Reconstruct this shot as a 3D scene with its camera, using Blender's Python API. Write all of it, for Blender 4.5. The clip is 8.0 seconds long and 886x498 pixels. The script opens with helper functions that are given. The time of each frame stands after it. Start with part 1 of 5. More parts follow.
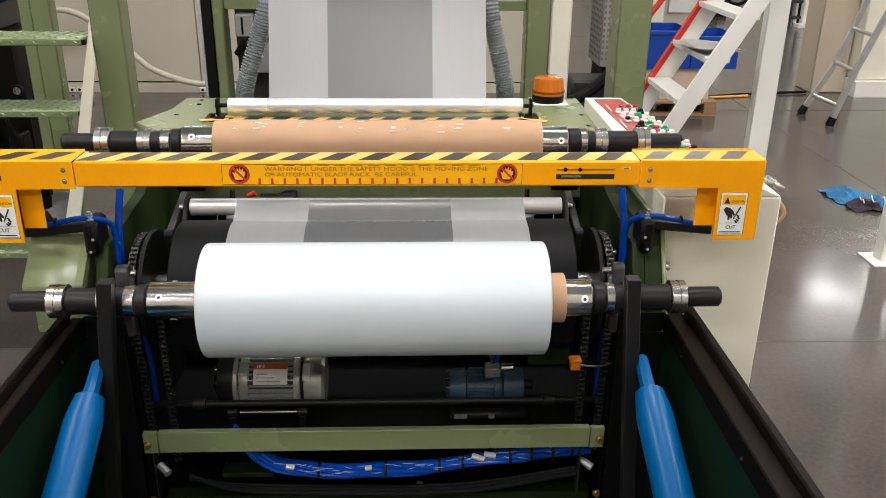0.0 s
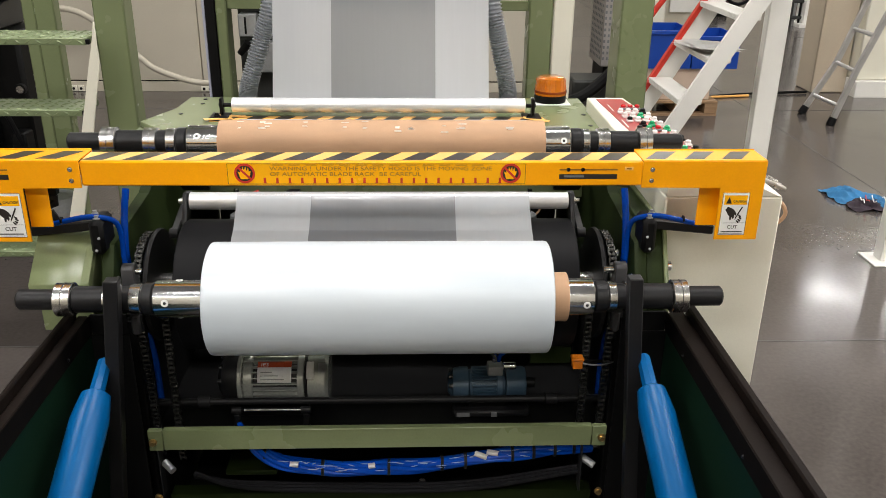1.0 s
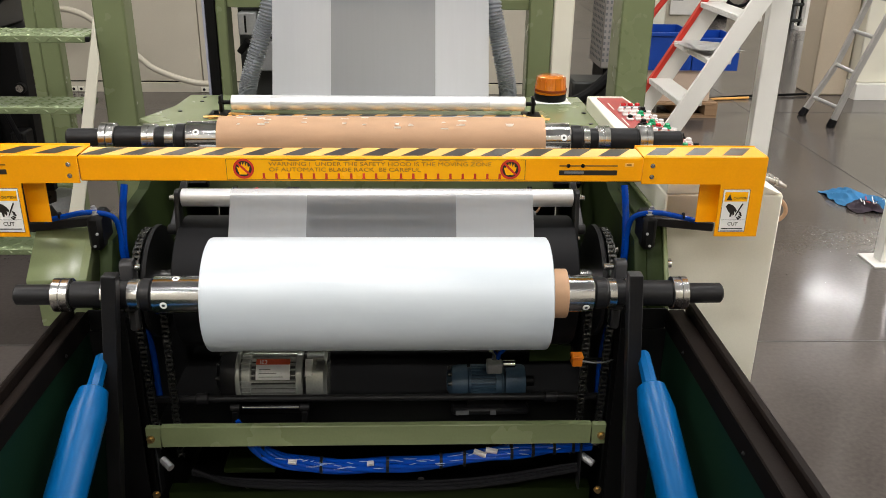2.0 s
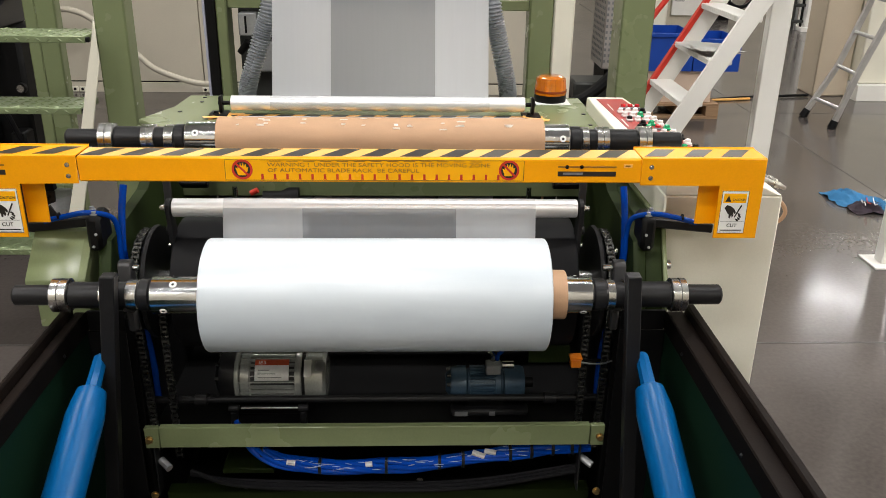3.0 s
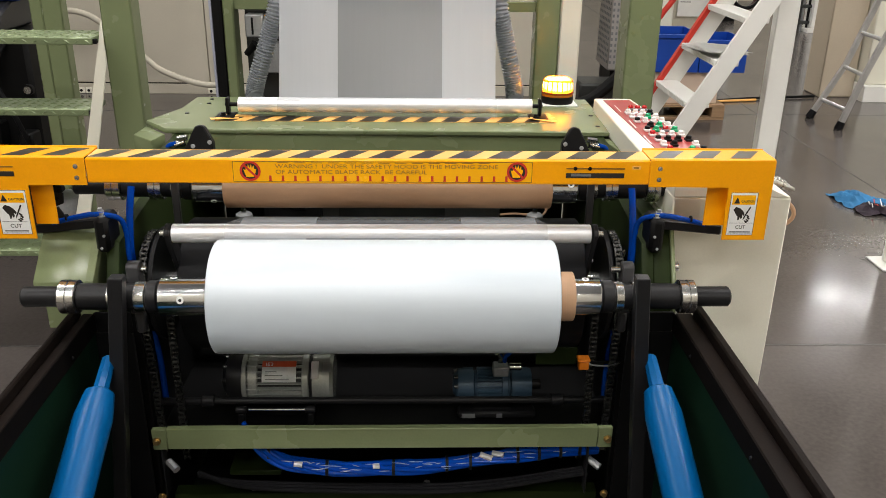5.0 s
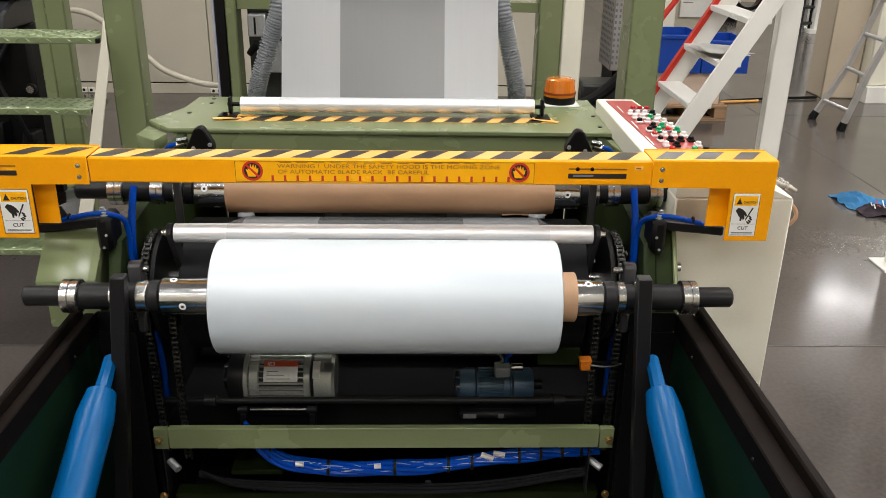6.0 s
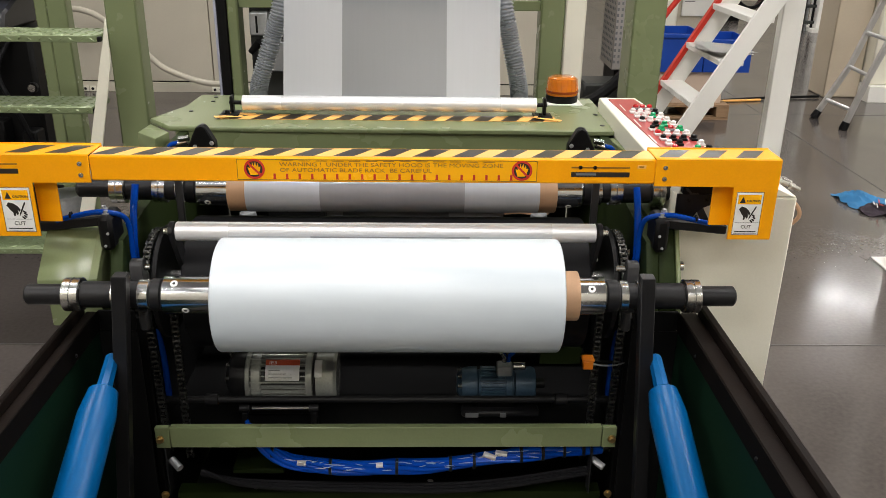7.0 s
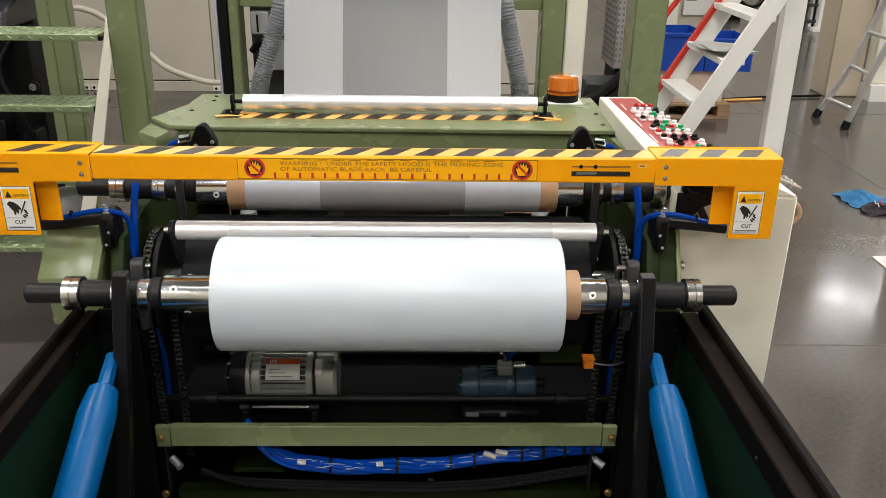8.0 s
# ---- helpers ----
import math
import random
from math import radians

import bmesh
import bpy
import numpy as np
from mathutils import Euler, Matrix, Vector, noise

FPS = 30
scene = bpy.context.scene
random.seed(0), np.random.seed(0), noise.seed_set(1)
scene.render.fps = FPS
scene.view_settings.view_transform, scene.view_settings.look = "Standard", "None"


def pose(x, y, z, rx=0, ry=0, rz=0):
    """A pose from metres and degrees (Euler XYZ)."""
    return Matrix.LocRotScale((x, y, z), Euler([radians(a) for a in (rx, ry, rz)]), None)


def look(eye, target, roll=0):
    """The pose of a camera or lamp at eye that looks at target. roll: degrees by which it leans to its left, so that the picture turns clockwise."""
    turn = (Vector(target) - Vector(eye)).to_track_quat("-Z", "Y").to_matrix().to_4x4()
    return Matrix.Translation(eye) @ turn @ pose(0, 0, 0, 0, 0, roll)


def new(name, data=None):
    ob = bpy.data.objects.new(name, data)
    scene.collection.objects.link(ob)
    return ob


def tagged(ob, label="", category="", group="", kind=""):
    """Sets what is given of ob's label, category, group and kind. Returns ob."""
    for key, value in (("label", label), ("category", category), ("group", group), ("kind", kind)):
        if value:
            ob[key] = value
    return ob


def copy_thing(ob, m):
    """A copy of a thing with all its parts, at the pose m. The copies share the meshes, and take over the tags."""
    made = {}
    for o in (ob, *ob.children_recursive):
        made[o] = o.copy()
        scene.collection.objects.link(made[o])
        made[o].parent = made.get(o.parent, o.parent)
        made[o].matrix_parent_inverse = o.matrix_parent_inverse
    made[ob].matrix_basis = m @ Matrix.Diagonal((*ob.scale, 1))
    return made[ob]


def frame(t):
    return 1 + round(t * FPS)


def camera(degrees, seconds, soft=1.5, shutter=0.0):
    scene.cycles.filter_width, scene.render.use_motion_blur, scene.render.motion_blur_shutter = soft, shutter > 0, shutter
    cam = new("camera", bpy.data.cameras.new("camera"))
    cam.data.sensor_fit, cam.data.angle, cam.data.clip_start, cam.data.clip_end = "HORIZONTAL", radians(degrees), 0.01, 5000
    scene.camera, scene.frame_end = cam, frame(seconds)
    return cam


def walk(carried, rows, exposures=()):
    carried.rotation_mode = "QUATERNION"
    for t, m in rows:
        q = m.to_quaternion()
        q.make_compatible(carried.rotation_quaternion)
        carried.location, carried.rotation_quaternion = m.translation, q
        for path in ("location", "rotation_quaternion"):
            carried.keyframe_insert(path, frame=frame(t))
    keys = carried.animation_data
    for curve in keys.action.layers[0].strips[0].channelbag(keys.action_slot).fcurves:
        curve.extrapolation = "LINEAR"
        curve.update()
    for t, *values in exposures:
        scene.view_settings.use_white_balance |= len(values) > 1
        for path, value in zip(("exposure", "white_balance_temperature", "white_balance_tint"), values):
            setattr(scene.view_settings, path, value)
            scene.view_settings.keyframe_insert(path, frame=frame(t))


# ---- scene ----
cam = camera(55.2, 8.0, soft=0.55)
PATH = [
    (0, (0.082, -1.531, 1.598), (0.157, 0.313, 0.828), 0.6),
    (0.5, (0.078, -1.533, 1.608), (0.154, 0.309, 0.833), 0.7),
    (1, (0.074, -1.542, 1.603), (0.149, 0.301, 0.831), 0.7),
    (1.5, (0.073, -1.542, 1.588), (0.15, 0.304, 0.821), 0.8),
    (3, (0.081, -1.541, 1.589), (0.153, 0.306, 0.824), 0.9),
    (3.5, (0.08, -1.539, 1.593), (0.148, 0.308, 0.829), 0.8),
    (4, (0.079, -1.539, 1.591), (0.144, 0.308, 0.827), 0.9),
    (4.5, (0.075, -1.538, 1.589), (0.138, 0.309, 0.826), 0.8),
    (6, (0.074, -1.538, 1.589), (0.131, 0.31, 0.827), 0.9),
    (6.5, (0.072, -1.536, 1.587), (0.128, 0.312, 0.823), 0.9),
    (7, (0.072, -1.534, 1.586), (0.126, 0.314, 0.822), 0.9),
    (7.5, (0.072, -1.534, 1.587), (0.125, 0.313, 0.822), 0.9),
    (8, (0.074, -1.534, 1.586), (0.125, 0.313, 0.82), 0.9),
]
walk(cam, [(t, look(eye, target, roll)) for t, eye, target, roll in PATH],
     exposures=[(0, 0.04), (1, 0.03), (1.5, -0.01), (3, -0.02), (3.5, -0.07), (4.5, -0.07), (6.5, -0.04), (8, -0.04)])

# ---- light ----
scene.view_settings.exposure = 0.0
world = bpy.data.worlds.new("hall_air")
world.use_nodes = True
world.node_tree.nodes["Background"].inputs[0].default_value = (0.9, 0.95, 1.0, 1)
world.node_tree.nodes["Background"].inputs[1].default_value = 0.004
scene.world = world


def area_lamp(x, y, z, sx, sy, watts, colour=(1.0, 0.97, 0.945)):
    data = bpy.data.lights.new("hall_lamp", "AREA")
    data.shape, data.size, data.size_y, data.energy, data.color = "RECTANGLE", sx, sy, watts, colour
    ob = new("hall_lamp", data)
    ob.location = (x, y, z)
    return ob


# unseen lamps: some placed from floor reflections, others added to brighten
LAMPS = [(-3.2, -5.1), (0.4, -5.1), (4.0, -5.1), (-3.2, -2.8), (-0.6, -2.3), (3.2, 0.2), (5.2, 0.4), (-3.2, 0.9), (0.4, 0.9), (-0.6, 4.8), (7.9, 11.9), (4.4, 12.6), (-3.4, 9.0), (7.5, 2.0), (7.5, 6.0), (1.6, 9.4), (3.5, 8.0), (5.2, 3.4)]
LAMP_Z = 5.0
for lx, ly in LAMPS:
    area_lamp(lx, ly, LAMP_Z - 0.02, 1.5, 0.32, 78)


# ---- materials ----
def material(name, colour, rough=0.5, metal=0.0, vary=0.12, scale=9.0, grain=140.0, bump=0.08, stretch=(1, 1, 1), coat=0.0, wear=0.0, spec=0.5):
    m = bpy.data.materials.new(name)
    m.use_nodes = True
    nt = m.node_tree
    b = nt.nodes["Principled BSDF"]
    tc = nt.nodes.new("ShaderNodeTexCoord")
    mp = nt.nodes.new("ShaderNodeMapping")
    mp.inputs["Scale"].default_value = stretch
    nt.links.new(tc.outputs["Object"], mp.inputs[0])
    big, fine = nt.nodes.new("ShaderNodeTexNoise"), nt.nodes.new("ShaderNodeTexNoise")
    big.inputs["Scale"].default_value, big.inputs["Detail"].default_value = scale, 4
    fine.inputs["Scale"].default_value, fine.inputs["Detail"].default_value = grain, 3
    nt.links.new(mp.outputs[0], big.inputs["Vector"])
    nt.links.new(mp.outputs[0], fine.inputs["Vector"])
    add = nt.nodes.new("ShaderNodeMath")
    add.operation = "MULTIPLY_ADD"
    add.inputs[1].default_value = 0.6
    nt.links.new(big.outputs["Fac"], add.inputs[0])
    half = nt.nodes.new("ShaderNodeMath")
    half.operation = "MULTIPLY"
    half.inputs[1].default_value = 0.4
    nt.links.new(fine.outputs["Fac"], half.inputs[0])
    nt.links.new(half.outputs[0], add.inputs[2])
    ramp = nt.nodes.new("ShaderNodeValToRGB")
    lo, hi = [max(0, c * (1 - vary)) for c in colour], [min(1, c * (1 + vary)) for c in colour]
    ramp.color_ramp.elements[0].position, ramp.color_ramp.elements[1].position = 0.32, 0.68
    ramp.color_ramp.elements[0].color, ramp.color_ramp.elements[1].color = (*lo, 1), (*hi, 1)
    nt.links.new(add.outputs[0], ramp.inputs[0])
    nt.links.new(ramp.outputs[0], b.inputs["Base Color"])
    rr = nt.nodes.new("ShaderNodeMapRange")
    rr.inputs["To Min"].default_value, rr.inputs["To Max"].default_value = max(0.02, rough - 0.08 - wear), min(1, rough + 0.08 + wear)
    nt.links.new(big.outputs["Fac"], rr.inputs["Value"])
    nt.links.new(rr.outputs[0], b.inputs["Roughness"])
    b.inputs["Metallic"].default_value = metal
    b.inputs["Coat Weight"].default_value = coat
    b.inputs["Specular IOR Level"].default_value = spec
    if bump:
        bp = nt.nodes.new("ShaderNodeBump")
        bp.inputs["Strength"].default_value, bp.inputs["Distance"].default_value = bump, 0.002
        nt.links.new(fine.outputs["Fac"], bp.inputs["Height"])
        nt.links.new(bp.outputs[0], b.inputs["Normal"])
    return m


def sheer(name, colour, cover, rough=0.25, streak=120.0, spec=0.5):
    """Thin plastic film: part of the light goes straight through, the rest is scattered."""
    m = material(name, colour, rough, 0, 0.05, 3.0, streak, 0.04, (1, 0.06, 0.02), spec=spec)
    nt = m.node_tree
    b = nt.nodes["Principled BSDF"]
    clear, glow, mix, mix2 = (nt.nodes.new("ShaderNodeBsdfTransparent"), nt.nodes.new("ShaderNodeBsdfTranslucent"),
                              nt.nodes.new("ShaderNodeMixShader"), nt.nodes.new("ShaderNodeMixShader"))
    glow.inputs[0].default_value = (*colour, 1)
    mix.inputs[0].default_value, mix2.inputs[0].default_value = 0.4, cover
    nt.links.new(b.outputs[0], mix.inputs[1])
    nt.links.new(glow.outputs[0], mix.inputs[2])
    nt.links.new(clear.outputs[0], mix2.inputs[1])
    nt.links.new(mix.outputs[0], mix2.inputs[2])
    nt.links.new(mix2.outputs[0], nt.nodes["Material Output"].inputs[0])
    return m


GREEN = material("green_enamel", (0.179, 0.214, 0.107), 0.26, 0, 0.07, 5, 260, 0.10)
# dark green paint, lowered further to carry the shadow under the rails
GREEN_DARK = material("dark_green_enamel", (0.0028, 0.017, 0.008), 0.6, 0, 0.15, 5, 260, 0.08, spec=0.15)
# the frame's green again, darkened to hold the shade inside the machine
GREEN_SHADE = material("shaded_frame_green", (0.016, 0.026, 0.006), 0.55, 0, 0.15, 5, 260, 0.08, spec=0.15)
TREAD = material("painted_tread_plate", (0.20, 0.25, 0.13), 0.33, 0.2, 0.18, 14, 240, 0.12)
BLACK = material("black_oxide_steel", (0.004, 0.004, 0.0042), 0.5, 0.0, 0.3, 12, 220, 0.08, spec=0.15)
BLACK_SATIN = material("satin_black_steel", (0.0105, 0.0105, 0.0115), 0.42, 0.0, 0.25, 10, 240, 0.08, spec=0.26)
RUBBER = material("black_rubber", (0.005, 0.005, 0.006), 0.55, 0, 0.2, 10, 300, 0.08, spec=0.14)
WEB = material("flat_black_rail_web", (0.0045, 0.0036, 0.0032), 0.85, 0.0, 0.3, 14, 200, 0.1, spec=0.06)
RAIL = material("brown_black_rail_paint", (0.0085, 0.006, 0.0051), 0.5, 0.0, 0.3, 14, 200, 0.12, wear=0.06, spec=0.10)
CHROME = material("chromed_steel", (0.66, 0.67, 0.69), 0.15, 1, 0.04, 30, 400, 0.02)
STEEL = material("ground_steel", (0.55, 0.55, 0.54), 0.22, 1, 0.1, 30, 400, 0.05)
CHAIN = material("oily_chain_steel", (0.09, 0.09, 0.087), 0.28, 0.9, 0.3, 60, 300, 0.05)
ALU = material("anodised_aluminium", (0.82, 0.83, 0.85), 0.36, 0.55, 0.04, 20, 500, 0.03, (0.05, 1, 1))
LADDER = material("worn_aluminium", (0.62, 0.62, 0.62), 0.34, 0.7, 0.12, 10, 300, 0.04)
GALV = material("galvanised_sheet", (0.36, 0.37, 0.38), 0.4, 0.6, 0.15, 12, 120, 0.05)
ZINC = material("zinc_plate", (0.62, 0.60, 0.55), 0.28, 0.9, 0.15, 60, 400, 0.05)
KRAFT = material("kraft_paper_tube", (0.47, 0.285, 0.165), 0.62, 0, 0.10, 12, 300, 0.10, (1, 3, 3))
# clear tape; the white glints on it are painted as a pale colour
TAPE = material("clear_tape_patch", (0.88, 0.82, 0.74), 0.12, 0, 0.05, 20, 100, 0.02)
FILM = material("white_film_roll", (0.585, 0.65, 0.708), 0.34, 0, 0.022, 14, 160, 0.0, (0.08, 1, 1), spec=1.0)
FILM_EDGE = material("film_roll_edge", (0.70, 0.74, 0.77), 0.5, 0, 0.06, 60, 200, 0.10)
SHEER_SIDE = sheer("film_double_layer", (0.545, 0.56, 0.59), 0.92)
SHEER_THIN = sheer("film_on_roller", (0.6, 0.6, 0.61), 0.22)
# the dark background seen through one layer is put into this colour
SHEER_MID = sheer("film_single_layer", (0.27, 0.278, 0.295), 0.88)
SHEER_LOW_SIDE = sheer("film_on_drum_double", (0.66, 0.69, 0.72), 0.72, 0.22, spec=0.12)
SHEER_LOW_MID = sheer("film_on_drum_single", (0.44, 0.46, 0.49), 0.45, 0.22, spec=0.12)
# the drum film again, made fainter where it reflects less light
SHEER_TAIL_SIDE = sheer("dim_film_double", (0.5, 0.52, 0.55), 0.40, 0.22, spec=0.12)
SHEER_TAIL_MID = sheer("dim_film_single", (0.36, 0.37, 0.39), 0.26, 0.22, spec=0.12)
SHEER_CORE_SIDE = sheer("film_wrap_double", (0.76, 0.83, 0.93), 0.92, 0.15)
SHEER_CORE_MID = sheer("film_wrap_single", (0.50, 0.56, 0.65), 0.72, 0.15)
HOOD = material("signal_yellow_paint", (0.95, 0.385, 0.001), 0.34, 0, 0.05, 6, 280, 0.06, spec=0.3)
HOOD_PALE = material("hazard_tape_yellow", (0.92, 0.50, 0.13), 0.32, 0, 0.06, 20, 260, 0.05)
HAZ_BLACK = material("hazard_tape_black", (0.022, 0.016, 0.014), 0.34, 0, 0.3, 20, 260, 0.05)
SIGN = material("sign_film_yellow", (0.97, 0.46, 0.003), 0.25, 0, 0.03, 10, 300, 0.03)
INK = material("black_ink", (0.02, 0.016, 0.012), 0.4, 0, 0.2, 30, 300, 0)
INK_BROWN = material("faded_brown_ink", (0.30, 0.13, 0.008), 0.4, 0, 0.2, 30, 300, 0)
RED = material("red_ink", (0.55, 0.03, 0.015), 0.35, 0, 0.1, 20, 300, 0.03)
WHITE_STICK = material("white_sticker", (0.82, 0.82, 0.80), 0.35, 0, 0.03, 20, 300, 0.02)
CREAM = material("cream_enamel", (0.80, 0.78, 0.665), 0.36, 0, 0.04, 4, 260, 0.06)
CREAM_WALL = material("cream_panel_wall", (0.55, 0.51, 0.42), 0.55, 0, 0.06, 2, 90, 0.06)
TAN = material("tan_column_paint", (0.55, 0.47, 0.36), 0.42, 0, 0.07, 3, 90, 0.06)
WHITE = material("white_paint", (0.84, 0.83, 0.79), 0.4, 0, 0.04, 6, 220, 0.05)
BLUE = material("blue_cylinder_paint", (0.0002, 0.082, 0.25), 0.33, 0, 0.08, 7, 240, 0.03, spec=0.2)
HOSE = material("blue_air_hose", (0.001, 0.045, 0.32), 0.10, 0, 0.12, 20, 240, 0.02, spec=0.22)
WRAP = material("clear_wrapping_film", (0.35, 0.45, 0.65), 0.08, 0.3, 0.05, 20, 240, 0.0, spec=1.0)
NAVY = material("navy_motor_paint", (0.045, 0.085, 0.13), 0.36, 0.2, 0.2, 14, 240, 0.08)
PLATE = material("aluminium_name_plate", (0.95, 0.95, 0.94), 0.30, 0.1, 0.04, 30, 300, 0.02)
PLATE_RED = material("red_plate_print", (0.62, 0.10, 0.04), 0.3, 0, 0.08, 30, 300, 0.02)
GREY_MOTOR = material("grey_motor_paint", (0.36, 0.375, 0.35), 0.22, 0.4, 0.2, 14, 240, 0.08)
FOLLOW = material("phosphated_steel", (0.032, 0.032, 0.034), 0.42, 0.2, 0.15, 14, 240, 0.08)
GREY = material("grey_plastic", (0.16, 0.165, 0.17), 0.45, 0, 0.12, 12, 260, 0.06)
DUCT = material("grey_corrugated_duct", (0.27, 0.29, 0.32), 0.28, 0.3, 0.10, 10, 260, 0.05)
ORANGE = material("orange_plastic", (0.80, 0.22, 0.01), 0.35, 0, 0.08, 14, 260, 0.05)
BIN = material("blue_bin_plastic", (0.005, 0.055, 0.36), 0.35, 0, 0.1, 6, 220, 0.05)
RAG = material("blue_cloth", (0.03, 0.17, 0.36), 0.85, 0, 0.2, 20, 300, 0.25)
RAG_DARK = material("dark_patterned_cloth", (0.03, 0.02, 0.03), 0.85, 0, 0.6, 30, 300, 0.25)
WOOD = material("pallet_pine", (0.32, 0.20, 0.11), 0.7, 0, 0.25, 8, 120, 0.2, (1, 8, 8))
DARK_RED = material("dark_red_rubber", (0.10, 0.012, 0.012), 0.45, 0, 0.15, 10, 200, 0.05)
PERF = material("pale_perforated_sheet", (0.40, 0.375, 0.35), 0.45, 0.2, 0.1, 8, 140, 0.05)
PINK_PANEL = material("pale_pink_panel", (0.62, 0.48, 0.38), 0.5, 0, 0.05, 6, 200, 0.05)
FLOOR = material("polished_concrete", (0.082, 0.071, 0.065), 0.17, 0, 0.24, 1.3, 60, 0.005, wear=0.07)
SEAM = material("floor_joint_filler", (0.08, 0.075, 0.07), 0.5, 0, 0.2, 20, 200, 0.1)
CEIL = material("ceiling_sheet", (0.45, 0.46, 0.47), 0.7, 0, 0.06, 2, 60, 0.05)
DARK_MACHINE = material("dark_machine_paint", (0.03, 0.032, 0.03), 0.45, 0.2, 0.4, 12, 200, 0.1)
BRASS = material("brass_fitting", (0.60, 0.42, 0.18), 0.3, 0.9, 0.1, 40, 300, 0.03)
BUTTON_GREEN = material("green_button", (0.01, 0.33, 0.13), 0.2, 0, 0.05, 40, 300, 0)
BUTTON_RED = material("red_button", (0.50, 0.015, 0.02), 0.2, 0, 0.05, 40, 300, 0)
BUTTON_WHITE = material("clear_white_button", (0.75, 0.72, 0.70), 0.18, 0, 0.05, 40, 300, 0)
PANEL_RED = material("red_console_panel", (0.36, 0.045, 0.04), 0.35, 0, 0.05, 10, 300, 0.03)
AMBER = material("amber_lens", (0.95, 0.27, 0.003), 0.10, 0, 0.06, 20, 300, 0, coat=0.5)
AMBER.node_tree.nodes["Principled BSDF"].inputs["Transmission Weight"].default_value = 0.55
LAMP_GLOW = bpy.data.materials.new("lamp_tube")
LAMP_GLOW.use_nodes = True
_b = LAMP_GLOW.node_tree.nodes["Principled BSDF"]
_b.inputs["Emission Color"].default_value, _b.inputs["Emission Strength"].default_value = (1, 0.97, 0.92, 1), 6.0


# ---- building helpers ----
def top_of(ob):
    while ob.parent:
        ob = ob.parent
    return ob


def part(name, bm, mat, parent=None, label=""):
    """Links a bmesh, drawn in world places, as one mesh under a thing or a part."""
    if parent is not None:
        bmesh.ops.translate(bm, verts=bm.verts, vec=-Vector(top_of(parent).location))
    bmesh.ops.recalc_face_normals(bm, faces=bm.faces)
    for f in bm.faces:
        f.smooth = True
    for e in bm.edges:
        e.smooth = len(e.link_faces) == 2 and e.calc_face_angle(0) < 0.62
    me = bpy.data.meshes.new(name)
    bm.to_mesh(me)
    bm.free()
    me.materials.append(mat)
    ob = new(name, me)
    ob.parent = parent
    if label:
        ob["label"] = label
    return ob


def thing(name, label, category, at=(0, 0, 0), group="", kind=""):
    ob = new(name)
    ob.location, ob.empty_display_size = at, 0.05
    return tagged(ob, label, category, group, kind)


def box(bm, x0, x1, y0, y1, z0, z1, bev=0.002):
    made = bmesh.ops.create_cube(bm, size=1.0)
    vs = made["verts"]
    for v in vs:
        v.co = Vector(((x0 + x1) / 2 + v.co.x * (x1 - x0), (y0 + y1) / 2 + v.co.y * (y1 - y0), (z0 + z1) / 2 + v.co.z * (z1 - z0)))
    bev = min(bev, 0.3 * min(abs(x1 - x0), abs(y1 - y0), abs(z1 - z0)))
    if bev > 0:
        es = list({e for v in vs for e in v.link_edges})
        bmesh.ops.bevel(bm, geom=es, offset=bev, segments=1, affect="EDGES")
    return bm


def slab(*a, **k):
    return box(bmesh.new(), *a, **k)


def prism(bm, poly, axis, a, b, bev=0.0):
    """A flat outline, drawn in the two axes other than axis, pulled from a to b."""
    def place(p, h):
        return {"x": (h, p[0], p[1]), "y": (p[0], h, p[1]), "z": (p[0], p[1], h)}[axis]
    lo = [bm.verts.new(place(p, a)) for p in poly]
    hi = [bm.verts.new(place(p, b)) for p in poly]
    n = len(poly)
    bm.faces.new(lo)
    bm.faces.new(hi[::-1])
    for i in range(n):
        bm.faces.new((lo[i], hi[i], hi[(i + 1) % n], lo[(i + 1) % n]))
    if bev:
        es = list({e for v in lo + hi for e in v.link_edges})
        bmesh.ops.bevel(bm, geom=es, offset=bev, segments=1, affect="EDGES")
    return bm


def sweep(bm, pts, radii, seg=14, closed=True):
    """A round bar through the points, with a radius at each."""
    pts = [Vector(p) for p in pts]
    if not hasattr(radii, "__len__"):
        radii = [radii] * len(pts)
    rings, side = [], None
    for i, p in enumerate(pts):
        d = (pts[min(i + 1, len(pts) - 1)] - pts[max(i - 1, 0)])
        d = d.normalized() if d.length > 1e-9 else Vector((0, 0, 1))
        if side is None:
            side = d.orthogonal().normalized()
        side = (side - d * side.dot(d)).normalized()
        up = d.cross(side)
        rings.append([bm.verts.new(p + radii[i] * (math.cos(2 * math.pi * k / seg) * side + math.sin(2 * math.pi * k / seg) * up)) for k in range(seg)])
    for a, b in zip(rings, rings[1:]):
        for k in range(seg):
            bm.faces.new((a[k], a[(k + 1) % seg], b[(k + 1) % seg], b[k]))
    if closed:
        bm.faces.new(rings[0][::-1])
        bm.faces.new(rings[-1])
    return bm


def rod(bm, a, b, r, seg=16, bev=0.0):
    a, b = Vector(a), Vector(b)
    if bev:
        d = (b - a).normalized() * bev
        return sweep(bm, [a, a + d * 0.999, b - d * 0.999, b], [r - bev, r, r, r - bev], seg)
    return sweep(bm, [a, b], r, seg)


